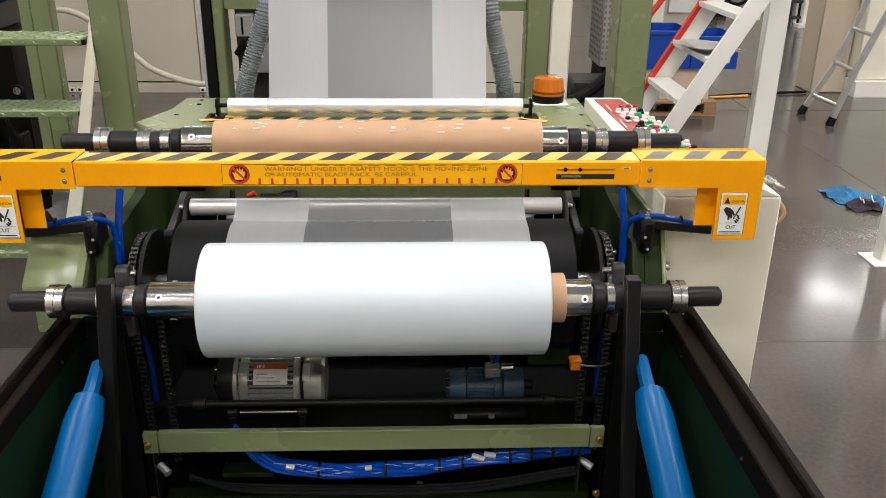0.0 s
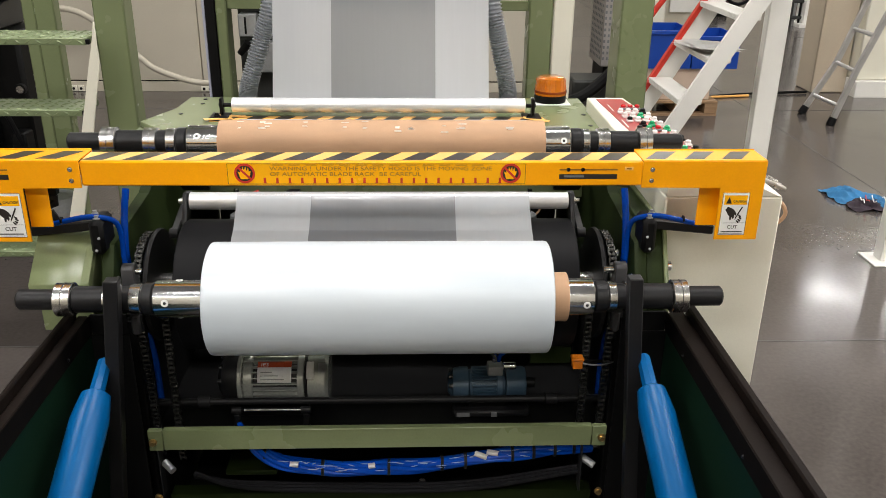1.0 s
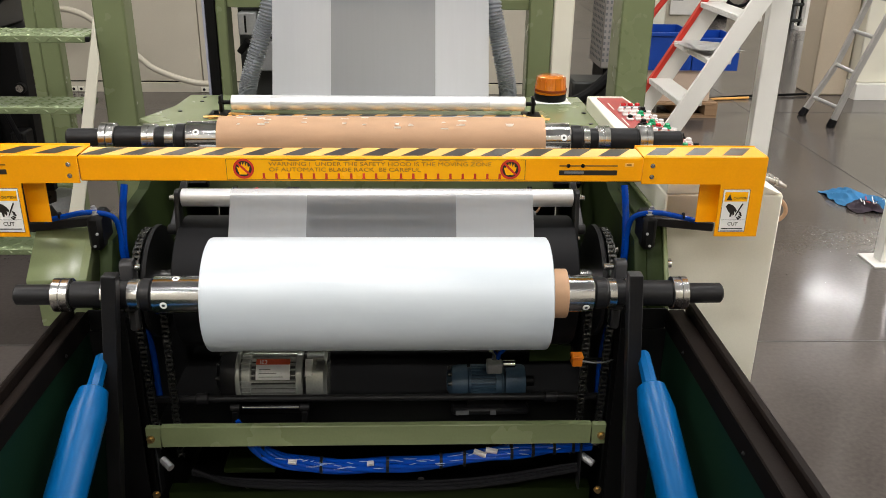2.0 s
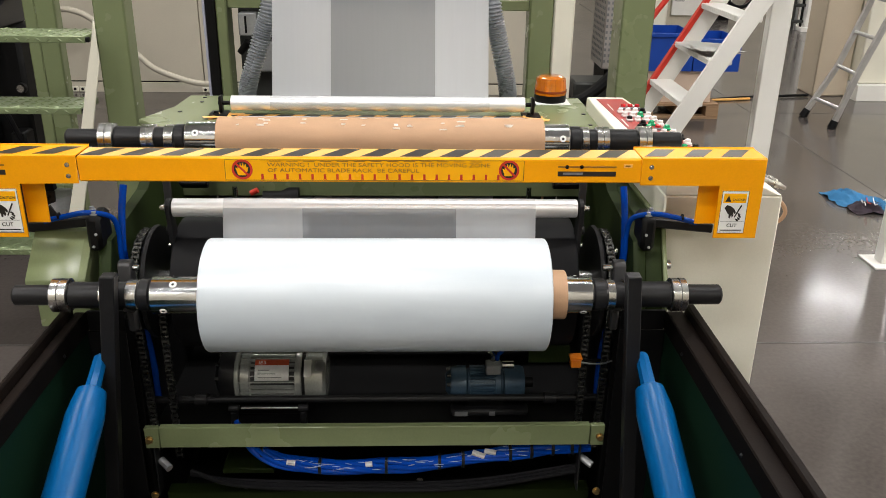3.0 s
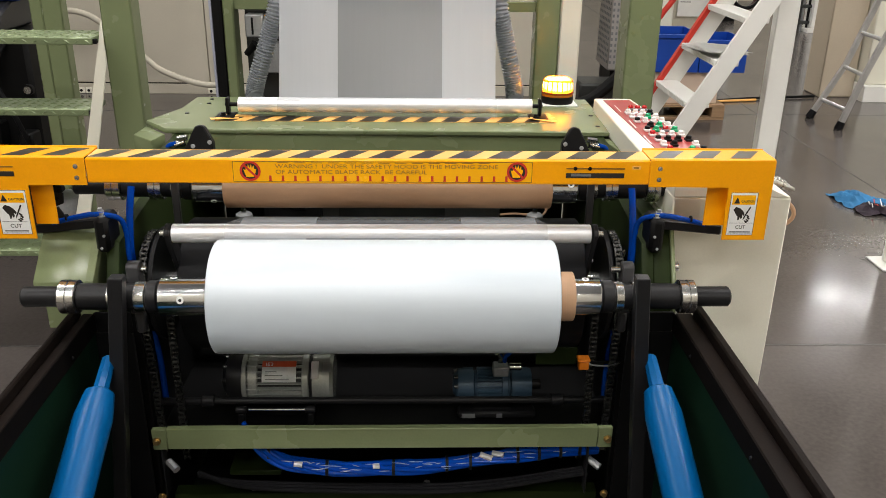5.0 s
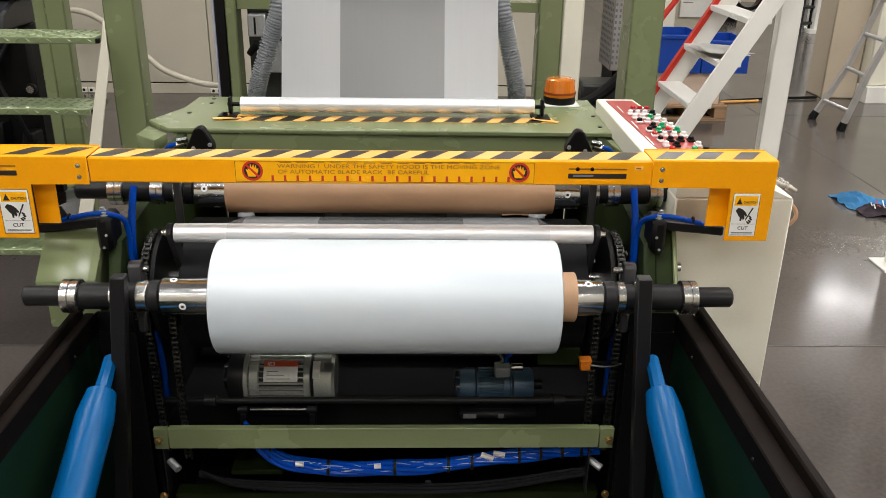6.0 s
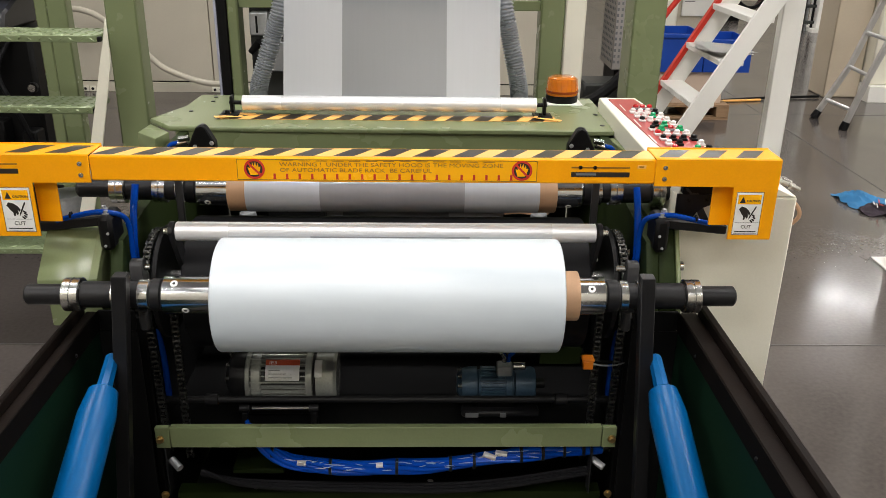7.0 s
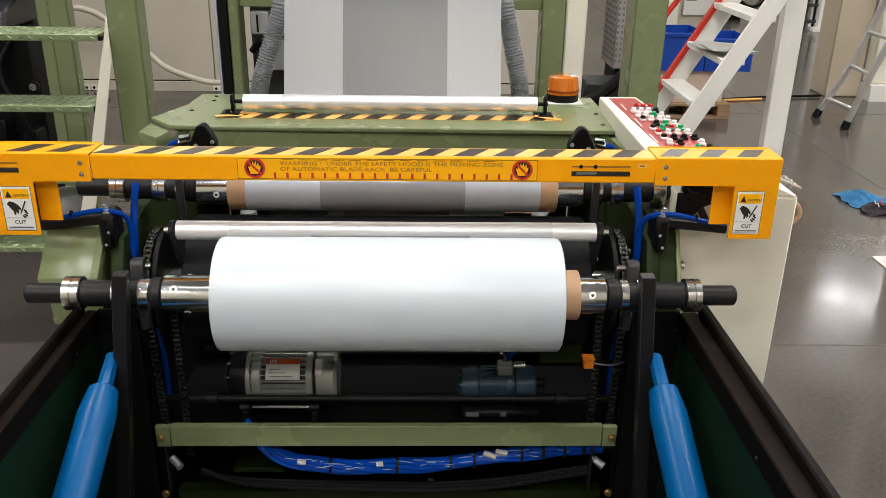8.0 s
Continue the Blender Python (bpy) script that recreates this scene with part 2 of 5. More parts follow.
def lathe_x(bm, y, z, profile, seg=48):
    """A turned part along x from (x, radius) pairs."""
    rings = []
    for x, r in profile:
        rings.append([bm.verts.new((x, y + r * math.cos(2 * math.pi * k / seg), z + r * math.sin(2 * math.pi * k / seg))) for k in range(seg)])
    for a, b in zip(rings, rings[1:]):
        for k in range(seg):
            bm.faces.new((a[k], a[(k + 1) % seg], b[(k + 1) % seg], b[k]))
    bm.faces.new(rings[0][::-1])
    bm.faces.new(rings[-1])
    return bm


def barrel(x0, x1, y, z, r, bev=0.0015, seg=48):
    return lathe_x(bmesh.new(), y, z, [(x0, r - bev), (x0 + bev, r), (x1 - bev, r), (x1, r - bev)], seg)


def curve_points(ctrl, n=8):
    """Smooth points through the control points."""
    c = [Vector(p) for p in ctrl]
    c = [2 * c[0] - c[1]] + c + [2 * c[-1] - c[-2]]
    out = []
    for i in range(1, len(c) - 2):
        for k in range(n):
            t = k / n
            out.append(0.5 * ((2 * c[i]) + (c[i + 1] - c[i - 1]) * t + (2 * c[i - 1] - 5 * c[i] + 4 * c[i + 1] - c[i + 2]) * t * t + (3 * c[i] - c[i - 1] - 3 * c[i + 1] + c[i + 2]) * t ** 3))
    out.append(c[-2])
    return out


def bolt(bm, p, n, r=0.006, h=0.005):
    p, n = Vector(p), Vector(n).normalized()
    return sweep(bm, [p, p + n * h * 0.3, p + n * h * 0.31, p + n * h], [r * 1.45, r * 1.4, r, r * 0.92], 12)


def pieces(name, bm, mat, parent):
    """Each loose piece of the bmesh becomes a part of its own."""
    left = set(bm.faces)
    while left:
        todo, seen = [left.pop()], set()
        while todo:
            f = todo.pop()
            seen.add(f)
            for v in f.verts:
                for g in v.link_faces:
                    if g in left:
                        left.discard(g)
                        todo.append(g)
        one, made = bmesh.new(), {}
        for f in seen:
            for v in f.verts:
                if v not in made:
                    made[v] = one.verts.new(v.co)
            one.faces.new([made[v] for v in f.verts])
        part(name, one, mat, parent)
    bm.free()


def lettering(words, size, m, mat, parent, squash=1.0, depth=0.0003):
    """Words in the built-in font, as a mesh part; m places their baseline."""
    data = bpy.data.curves.new("lettering", "FONT")
    data.body, data.size, data.extrude, data.align_x = words, size, depth, "LEFT"
    tmp = bpy.data.objects.new("lettering", data)
    scene.collection.objects.link(tmp)
    bpy.context.view_layer.update()
    me = bpy.data.meshes.new_from_object(tmp.evaluated_get(bpy.context.evaluated_depsgraph_get()))
    bpy.data.objects.remove(tmp)
    me.transform(m @ Matrix.Diagonal((squash, 1, 1, 1)))
    me.transform(Matrix.Translation(-Vector(top_of(parent).location)))
    me.materials.clear()
    me.materials.append(mat)
    ob = new("lettering", me)
    ob.parent = parent
    return ob


# ---- hall ----
part_floor = part("floor", slab(-9, 9, -6, 14, -0.2, 0, bev=0), FLOOR)
tagged(part_floor, "polished grey concrete factory floor with joint lines", "floor", kind="structure")
for x0, x1, y0, y1 in ((-8, 8, 1.335, 1.343), (-8, 8, 5.2, 5.207), (-8, 8, 9.1, 9.107), (2.85, 2.856, -5, 13), (6.6, 6.606, -5, 13)):
    part("floor_joint", slab(x0, x1, y0, y1, 0, 0.001, bev=0), SEAM, part_floor)
for nm, b in (("wall_north", (-9, 9, 13.8, 14, 0, 6)), ("wall_south", (-9, 9, -6, -5.8, 0, 6)), ("wall_west", (-9, -8.8, -5.8, 13.8, 0, 6)), ("wall_east", (8.8, 9, -5.8, 13.8, 0, 6))):
    tagged(part(nm, slab(*b, bev=0), CREAM_WALL), "plain cream painted factory hall wall", "wall", kind="structure")
tagged(part("ceiling", slab(-9, 9, -6, 14, 6, 6.2, bev=0), CEIL), "grey sheet metal factory hall ceiling", "ceiling", kind="structure")
lamp0 = None
for lx, ly in LAMPS:
    if lamp0 is None:
        lamp0 = thing("ceiling_lamp", "white linear high-bay lamp hanging under the ceiling", "lamp", (lx, ly, LAMP_Z), "hall lamps")
        part("housing", slab(lx - 0.8, lx + 0.8, ly - 0.18, ly + 0.18, LAMP_Z + 0.012, LAMP_Z + 0.08), WHITE, lamp0)
        part("diffuser", slab(lx - 0.76, lx + 0.76, ly - 0.15, ly + 0.15, LAMP_Z, LAMP_Z + 0.011), LAMP_GLOW, lamp0)
        for s in (-0.6, 0.6):
            part("hanger", rod(bmesh.new(), (lx + s, ly, LAMP_Z + 0.08), (lx + s, ly, 6), 0.006, 8), ZINC, lamp0)
    else:
        copy_thing(lamp0, pose(lx, ly, LAMP_Z))

# far enclosure behind the machine: panels with a dark plinth line
encl = thing("panel_enclosure", "cream sheet-metal panel enclosure with a white plinth", "enclosure", (0, 5.85, 0))
for i, (x0, x1) in enumerate(((-5.2, -3.4), (-3.395, -1.72), (-1.715, -0.1), (-0.095, 0.62), (0.625, 1.34))):
    part("panel", slab(x0, x1, 5.85, 6.0, 0.095, 3.2, bev=0.004), CREAM_WALL, encl)
part("plinth", slab(-5.2, 1.34, 5.84, 6.0, 0, 0.083), CREAM_WALL, encl)
part("plinth_gap", slab(-5.2, 1.34, 5.87, 5.99, 0.083, 0.095, bev=0), BLACK, encl)
for x in (-2.822, -2.759, -1.711, -1.66):
    socket = part("socket", slab(x - 0.026, x + 0.026, 5.826, 5.8395, 0.004, 0.05, bev=0.002), CREAM, encl)
    part("socket_hole", sweep(bmesh.new(), [(x, 5.8262, 0.027), (x, 5.824, 0.027)], 0.012, 14), BLACK, socket)
pipe = thing("white_hose", "white flexible hose sagging along the panel enclosure", "hose", (-2.2, 5.8, 0))
part("tube", sweep(bmesh.new(), curve_points([(-2.98, 5.5, 0.60), (-2.848, 5.5, 0.684), (-2.707, 5.5, 0.733), (-2.577, 5.5, 0.709), (-2.481, 5.5, 0.657), (-2.309, 5.5, 0.526), (-2.13, 5.5, 0.357), (-2.021, 5.5, 0.266), (-1.822, 5.5, 0.185), (-1.663, 5.5, 0.149), (-1.5, 5.5, 0.14), (-1.2, 5.6, 0.03)]), 0.024, 12), CREAM_WALL, pipe)


# ---- posts and tower behind the winder ----
def post(label, x0, x1, y0, y1, z1, mat):
    t = thing("steel_post", label, "post", ((x0 + x1) / 2, (y0 + y1) / 2, 0), "machine posts")
    part("tube", slab(x0, x1, y0, y1, 0.012, z1, bev=0.006), mat, t)
    part("foot_plate", slab(x0 - 0.05, x1 + 0.05, y0 - 0.05, y1 + 0.05, 0, 0.012), mat, t)
    bm = bmesh.new()
    for sx in (x0 - 0.03, x1 + 0.03):
        for sy in (y0 - 0.03, y1 + 0.03):
            bolt(bm, (sx, sy, 0.012), (0, 0, 1), 0.008, 0.012)
    pieces("bolt", bm, ZINC, t)
    return t


post("square green enamelled steel post beside the step ladder", -0.975, -0.871, 1.38, 1.473, 3.2, GREEN)
post("square green enamelled steel post beside the console", 0.862, 0.985, 1.69, 1.844, 3.2, GREEN)
post("green enamelled steel post of the film tower", 0.503, 0.590, 1.6, 1.70, 3.2, GREEN)
post("cream painted steel post beside the film tower", 0.5915, 0.668, 1.6, 1.70, 3.2, CREAM)
post("narrow green enamelled steel post of the film tower", -0.622, -0.583, 1.6, 1.70, 3.2, GREEN)
post("green enamelled rear post behind the step ladder", -1.428, -1.348, 2.0, 2.065, 3.2, GREEN)
post("dark green rear post behind the step ladder", -1.672, -1.617, 2.45, 2.52, 3.2, GREEN)
cov = thing("tower_cover", "black and pale lilac edge strip beside the film tower", "cover", (-0.62, 1.66, 0))
part("black_strip", slab(-0.659, -0.624, 1.6, 1.72, 0, 3.2), BLACK, cov)
part("lilac_strip", slab(-0.669, -0.6595, 1.6, 1.68, 0, 3.2), material("lilac_plastic", (0.42, 0.44, 0.55), 0.4, 0, 0.05), cov)
tb = thing("tower_beam", "green cross beam with small grey switch boxes", "beam", (-0.45, 1.62, 1.2))
part("bar", slab(-0.583, 0.503, 1.62, 1.68, 1.215, 1.25), GREEN, tb)
part("switch_box", slab(-0.545, -0.48, 1.6, 1.66, 1.12, 1.20, bev=0.004), GALV, tb, "pale grey switch box")
part("switch_slot", slab(-0.522, -0.515, 1.596, 1.6, 1.13, 1.19), BLACK, tb)
part("valve_box", slab(-0.53, -0.42, 1.66, 1.72, 0.98, 1.09, bev=0.004), GALV, tb, "grey valve box")
part("black_knob", sweep(bmesh.new(), [(-0.545, 1.6, 1.06), (-0.51, 1.59, 1.10)], [0.012, 0.016], 12), BLACK, tb)
# added panel to darken the gap behind the valve boxes
part("dark_backing", slab(-0.57, -0.36, 1.74, 1.78, 0.0, 1.6), DARK_MACHINE, tb)


# ---- left step ladder ----
def tread_plate(bm, x0, x1, y0, y1, z, rng):
    box(bm, x0, x1, y0, y1, z - 0.022, z, 0.002)
    nx, ny = int((x1 - x0) / 0.032), max(3, int((y1 - y0) / 0.032))
    for i in range(nx):
        for j in range(ny):
            cx, cy, a = x0 + (i + 0.5) * (x1 - x0) / nx, y0 + (j + 0.5) * (y1 - y0) / ny, 0.7 if (i + j) % 2 else -0.7
            dx, dy = math.cos(a) * 0.0155, math.sin(a) * 0.0155
            ox, oy = -math.sin(a) * 0.0042, math.cos(a) * 0.0042
            q = [(cx - dx, cy - dy), (cx + ox, cy + oy), (cx + dx, cy + dy), (cx - ox, cy - oy)]
            lo = [bm.verts.new((*p, z)) for p in q]
            c = bm.verts.new((cx, cy, z + 0.0042))
            for k in range(4):
                bm.faces.new((lo[k], lo[(k + 1) % 4], c))
    for i in range(nx):
        cx, a = x0 + (i + 0.5) * (x1 - x0) / nx, 0.7 if i % 2 else -0.7
        dx, dz = math.cos(a) * 0.013, math.sin(a) * 0.0095
        lo = [bm.verts.new(p) for p in ((cx - dx, y0, z - 0.011 - dz), (cx + 0.002, y0, z - 0.011 + 0.003), (cx + dx, y0, z - 0.011 + dz), (cx - 0.002, y0, z - 0.014))]
        c = bm.verts.new((cx, y0 - 0.0038, z - 0.011))
        for k in range(4):
            bm.faces.new((lo[k], lo[(k + 1) % 4], c))
    return bm


steps = thing("access_steps", "green access steps with raised diamond tread plates and a cream stringer", "steps", (-1.3, 1.36, 0))
for z, xr in ((1.158, -0.972), (0.922, -1.018), (0.67, -1.075), (0.41, -1.13)):
    part("tread", tread_plate(bmesh.new(), -1.75, xr - 0.012, 1.30, 1.47, z, random), TREAD, steps)
    part("end_cap", slab(xr - 0.0118, xr, 1.302, 1.32, z - 0.02, z - 0.004), BLACK, steps)
part("stringer", prism(bmesh.new(), [(-0.947, 1.212), (-0.944, 1.212), (-0.945, 1.073), (-1.008, 0.801), (-1.073, 0.55), (-1.21, 0.0), (-1.26, 0.0), (-1.122, 0.549), (-1.048, 0.801), (-0.98, 1.072), (-0.962, 1.136)], "y", 1.29, 1.2985, 0.001), CREAM, steps)
part("far_stringer", prism(bmesh.new(), [(-1.00, 1.2), (-0.985, 1.2), (-1.25, 0.0), (-1.29, 0.0)], "y", 1.4715, 1.48, 0.001), GREEN, steps)
part("left_stringer", slab(-1.762, -1.7505, 1.29, 1.48, 0, 1.2), GREEN, steps)

bk = thing("bucket", "grey metal bucket standing on a lower tread", "bucket", (-1.20, 1.385, 0.41))
part("shell", sweep(bmesh.new(), [(-1.20, 1.385, 0.411), (-1.20, 1.385, 0.585), (-1.20, 1.385, 0.59), (-1.20, 1.385, 0.585), (-1.20, 1.385, 0.425)], [0.055, 0.066, 0.064, 0.062, 0.05], 28), GALV, bk)
part("rim", sweep(bmesh.new(), [(-1.20, 1.385, 0.581), (-1.20, 1.385, 0.591)], [0.0675, 0.0675], 28), GALV, bk)

# dark equipment standing behind the steps
eq = thing("rear_equipment", "dark machine with pressure gauges standing behind the access steps", "machine", (-2.1, 2.6, 0))
part("body", slab(-2.9, -1.78, 2.6, 3.0, 0.25, 0.98, bev=0.02), BLACK, eq)
part("base", slab(-2.95, -1.75, 2.5, 3.0, 0, 0.24), BLACK, eq)
part("head", prism(bmesh.new(), [(2.52, 0.985), (2.52, 1.0), (2.56, 1.07), (2.70, 1.12), (2.9, 1.12), (2.9, 0.985)], "x", -2.6, -1.86, 0.012), FOLLOW, eq)
part("head_trim", rod(bmesh.new(), (-2.6, 2.53, 1.065), (-1.87, 2.53, 1.065), 0.006, 8), GALV, eq)
for gx, gz, gr in ((-1.80, 0.715, 0.026), (-1.86, 0.65, 0.022), (-2.02, 0.78, 0.026), (-1.93, 0.62, 0.018)):
    g = part("gauge", sweep(bmesh.new(), [(gx, 2.60, gz), (gx, 2.575, gz)], [gr, gr], 20), BLACK, eq)
    part("gauge_face", sweep(bmesh.new(), [(gx, 2.5749, gz), (gx, 2.572, gz)], [gr * 0.7, gr * 0.7], 20), STEEL, g)
rng = random.Random(12)
for k in range(7):
    x = -2.5 + 0.105 * k
    part("hose", sweep(bmesh.new(), curve_points([(x, 2.59, 0.95), (x + rng.uniform(-0.05, 0.05), 2.5, 0.8), (x + rng.uniform(-0.1, 0.1), 2.48, 0.6), (x + 0.1, 2.55, 0.3)]), rng.uniform(0.008, 0.02), 10), RUBBER, eq)
for k in range(5):
    x = -2.45 + 0.15 * k
    part("valve", slab(x, x + 0.07, 2.5, 2.599, 0.40 + 0.05 * (k % 2), 0.52 + 0.05 * (k % 2), bev=0.008), BLACK, eq)
binl = thing("storage_bin", "blue plastic storage bin on the rear equipment", "bin", (-2.0, 2.72, 1.12))
part("shell", slab(-2.1, -1.80, 2.66, 2.85, 1.121, 1.19, bev=0.01), BIN, binl)

# ---- winder frame ----
frame_ = thing("winder_frame", "green enamelled steel frame of a film winding machine", "machine frame", (0, 0.4, 0))
for s in (-1, 1):
    prof = [(0.10, 0.0), (0.10, 0.74), (0.17, 0.90), (0.45, 0.92), (0.60, 0.985), (1.15, 0.985), (1.15, 0.0)]
    a, b = sorted((s * 0.566, s * 0.592))
    # black sheets added to keep the gap beside the side plates dark
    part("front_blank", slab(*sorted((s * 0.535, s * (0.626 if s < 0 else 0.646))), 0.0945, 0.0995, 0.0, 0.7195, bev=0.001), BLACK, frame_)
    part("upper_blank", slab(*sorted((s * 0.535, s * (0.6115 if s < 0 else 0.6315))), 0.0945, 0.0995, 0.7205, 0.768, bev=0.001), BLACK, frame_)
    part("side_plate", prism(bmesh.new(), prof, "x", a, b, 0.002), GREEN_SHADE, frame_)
# deck with its front apron
part("deck", prism(bmesh.new(), [(-0.617, 0.752), (0.607, 0.738), (0.616, 1.02), (0.616, 1.155), (-0.625, 1.155), (-0.628, 1.0), (-0.694, 0.84)], "z", 0.986, 1.0, 0.003), GREEN, frame_)
part("apron", slab(-0.602, 0.60, 0.757, 0.767, 0.80, 0.9855), GREEN, frame_)
part("deck_flank", prism(bmesh.new(), [(-0.694, 0.838), (-0.617, 0.750), (-0.635, 0.68), (-0.70, 0.74)], "z", 0.93, 0.985, 0.002), GREEN, frame_)
part("side_rim", prism(bmesh.new(), [(0.586, 0.725), (0.606, 0.725), (0.645, 0.50), (0.625, 0.50)], "z", 0.90, 0.984, 0.002), GREEN, frame_)
bm = bmesh.new()
for p in ((-0.565, 1.06, 1.0), (-0.60, 0.93, 1.0), (0.585, 0.80, 1.0), (0.59, 0.93, 1.0), (-0.57, 1.12, 1.0)):
    sweep(bm, [p, (p[0], p[1], p[2] + 0.002)], [0.0065, 0.006], 14)
pieces("screw", bm, BLACK, frame_)
# lower cross beams
part("cross_beam", slab(-0.487, 0.487, 0.075, 0.092, 0.432, 0.486, bev=0.002), GREEN, frame_)
for s in (-1, 1):
    part("beam_lug", slab(*sorted((s * 0.489, s * 0.522)), 0.08, 0.0935, 0.427, 0.482), GREEN, frame_)
    bm = bmesh.new()
    bolt(bm, (s * 0.511, 0.0795, 0.452), (0, -1, 0), 0.0065, 0.010)
    bolt(bm, (s * 0.515, 0.0795, 0.30), (0, -1, 0), 0.0065, 0.010)
    pieces("bolt", bm, BRASS, frame_)
# low beam takes the shaded green for the dark under the machine
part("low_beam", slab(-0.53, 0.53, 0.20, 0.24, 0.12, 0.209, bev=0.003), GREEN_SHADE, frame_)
# sheet added to hide the floor and keep the interior dark
part("base_dark_sheet", slab(-0.53, 0.53, 0.245, 0.615, 0.10, 0.112, bev=0.001), BLACK, frame_)
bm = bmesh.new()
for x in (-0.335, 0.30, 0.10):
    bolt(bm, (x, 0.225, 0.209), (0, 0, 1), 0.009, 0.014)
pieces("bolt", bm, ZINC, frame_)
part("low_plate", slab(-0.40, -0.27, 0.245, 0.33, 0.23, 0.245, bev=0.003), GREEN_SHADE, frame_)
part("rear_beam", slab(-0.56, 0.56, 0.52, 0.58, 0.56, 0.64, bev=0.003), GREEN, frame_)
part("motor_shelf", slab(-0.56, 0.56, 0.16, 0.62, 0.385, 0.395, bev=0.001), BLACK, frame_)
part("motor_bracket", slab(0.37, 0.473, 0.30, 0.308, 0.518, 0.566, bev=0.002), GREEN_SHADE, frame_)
# black sheet added behind the motors to make the interior dark
part("rear_dark_sheet", slab(-0.56, 0.56, 0.62, 0.63, 0.05, 0.60, bev=0.001), BLACK, frame_)
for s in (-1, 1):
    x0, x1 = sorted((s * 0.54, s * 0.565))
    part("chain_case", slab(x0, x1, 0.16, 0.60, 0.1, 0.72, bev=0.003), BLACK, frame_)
    bm = bmesh.new()
    for k in range(6):
        bolt(bm, (s * 0.5655, 0.16 + 0.07 * (k % 3), 0.60 + 0.22 * (k // 3)), (-s, 0, 0), 0.006, 0.006)
    pieces("bolt", bm, ZINC, frame_)

# left side cover box with its sloped lid
cb = thing("side_cover", "green enamelled side cover with a sloped speckled lid", "machine cover", (-0.68, 0.4, 0))
part("lid", prism(bmesh.new(), [(0.10, 0.812), (0.10, 0.836), (0.185, 0.915), (0.24, 0.915), (0.24, 0.90), (0.19, 0.90), (0.115, 0.826), (0.115, 0.812)], "x", -0.731, -0.606, 0.002), GREEN, cb)
part("body", prism(bmesh.new(), [(0.125, 0.715), (0.125, 0.812), (0.19, 0.897), (0.235, 0.897), (0.235, 0.715)], "x", -0.725, -0.612, 0.002), GREEN, cb)
part("lid_rib", prism(bmesh.new(), [(0.101, 0.838), (0.185, 0.9175), (0.24, 0.9175), (0.24, 0.9152), (0.1855, 0.9155), (0.102, 0.8365)], "x", -0.622, -0.606), GREEN, cb)
rc = thing("side_cover", "narrow green enamelled side cover against the cream cabinet", "machine cover", (0.63, 0.4, 0))
# lid in the shaded green, its edge strip in the lit green
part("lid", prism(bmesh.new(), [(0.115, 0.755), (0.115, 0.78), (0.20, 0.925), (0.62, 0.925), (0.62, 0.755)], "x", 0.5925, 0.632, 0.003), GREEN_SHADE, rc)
part("lid_edge", prism(bmesh.new(), [(0.112, 0.755), (0.112, 0.782), (0.198, 0.929), (0.62, 0.929), (0.62, 0.755)], "x", 0.6325, 0.642, 0.002), GREEN, rc)
bm = bmesh.new()
bolt(bm, (0.6425, 0.2, 0.83), (1, 0, 0), 0.012, 0.02)
part("hex_bolt", bm, STEEL, rc)

# ---- unloading rails ----
for s in (-1, 1):
    r = thing("unloading_rail", "brown-black steel unloading rail with a raised outer lip", "rail", (s * 0.65, -0.5, 0), "unloading rails")
    def sx(a, b):
        return sorted((s * a, s * b))
    web, run, lip, out = (0.612, 0.614, 0.639, 0.652) if s < 0 else (0.632, 0.634, 0.673, 0.692)
    part("running_face", slab(*sx(run + 0.0005, lip - 0.001), -1.05, 0.098, 0.735, 0.765, bev=0.003), RAIL, r)
    part("outer_lip", slab(*sx(lip, out), -1.05, 0.098, 0.72, 0.785, bev=0.004), RAIL, r)
    part("inner_web", slab(*sx(web, run), -1.05, 0.098, 0.722, 0.766, bev=0.0005), WEB, r)
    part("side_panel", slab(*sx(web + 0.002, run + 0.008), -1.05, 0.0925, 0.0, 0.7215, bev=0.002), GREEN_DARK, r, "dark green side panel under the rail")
    bm = bmesh.new()
    for k in range(3):
        bolt(bm, (s * (web - 0.0002), -0.72 + k * 0.34, 0.735), (-s, 0, 0), 0.0028, 0.003)
    pieces("bolt", bm, BLACK_SATIN, r)

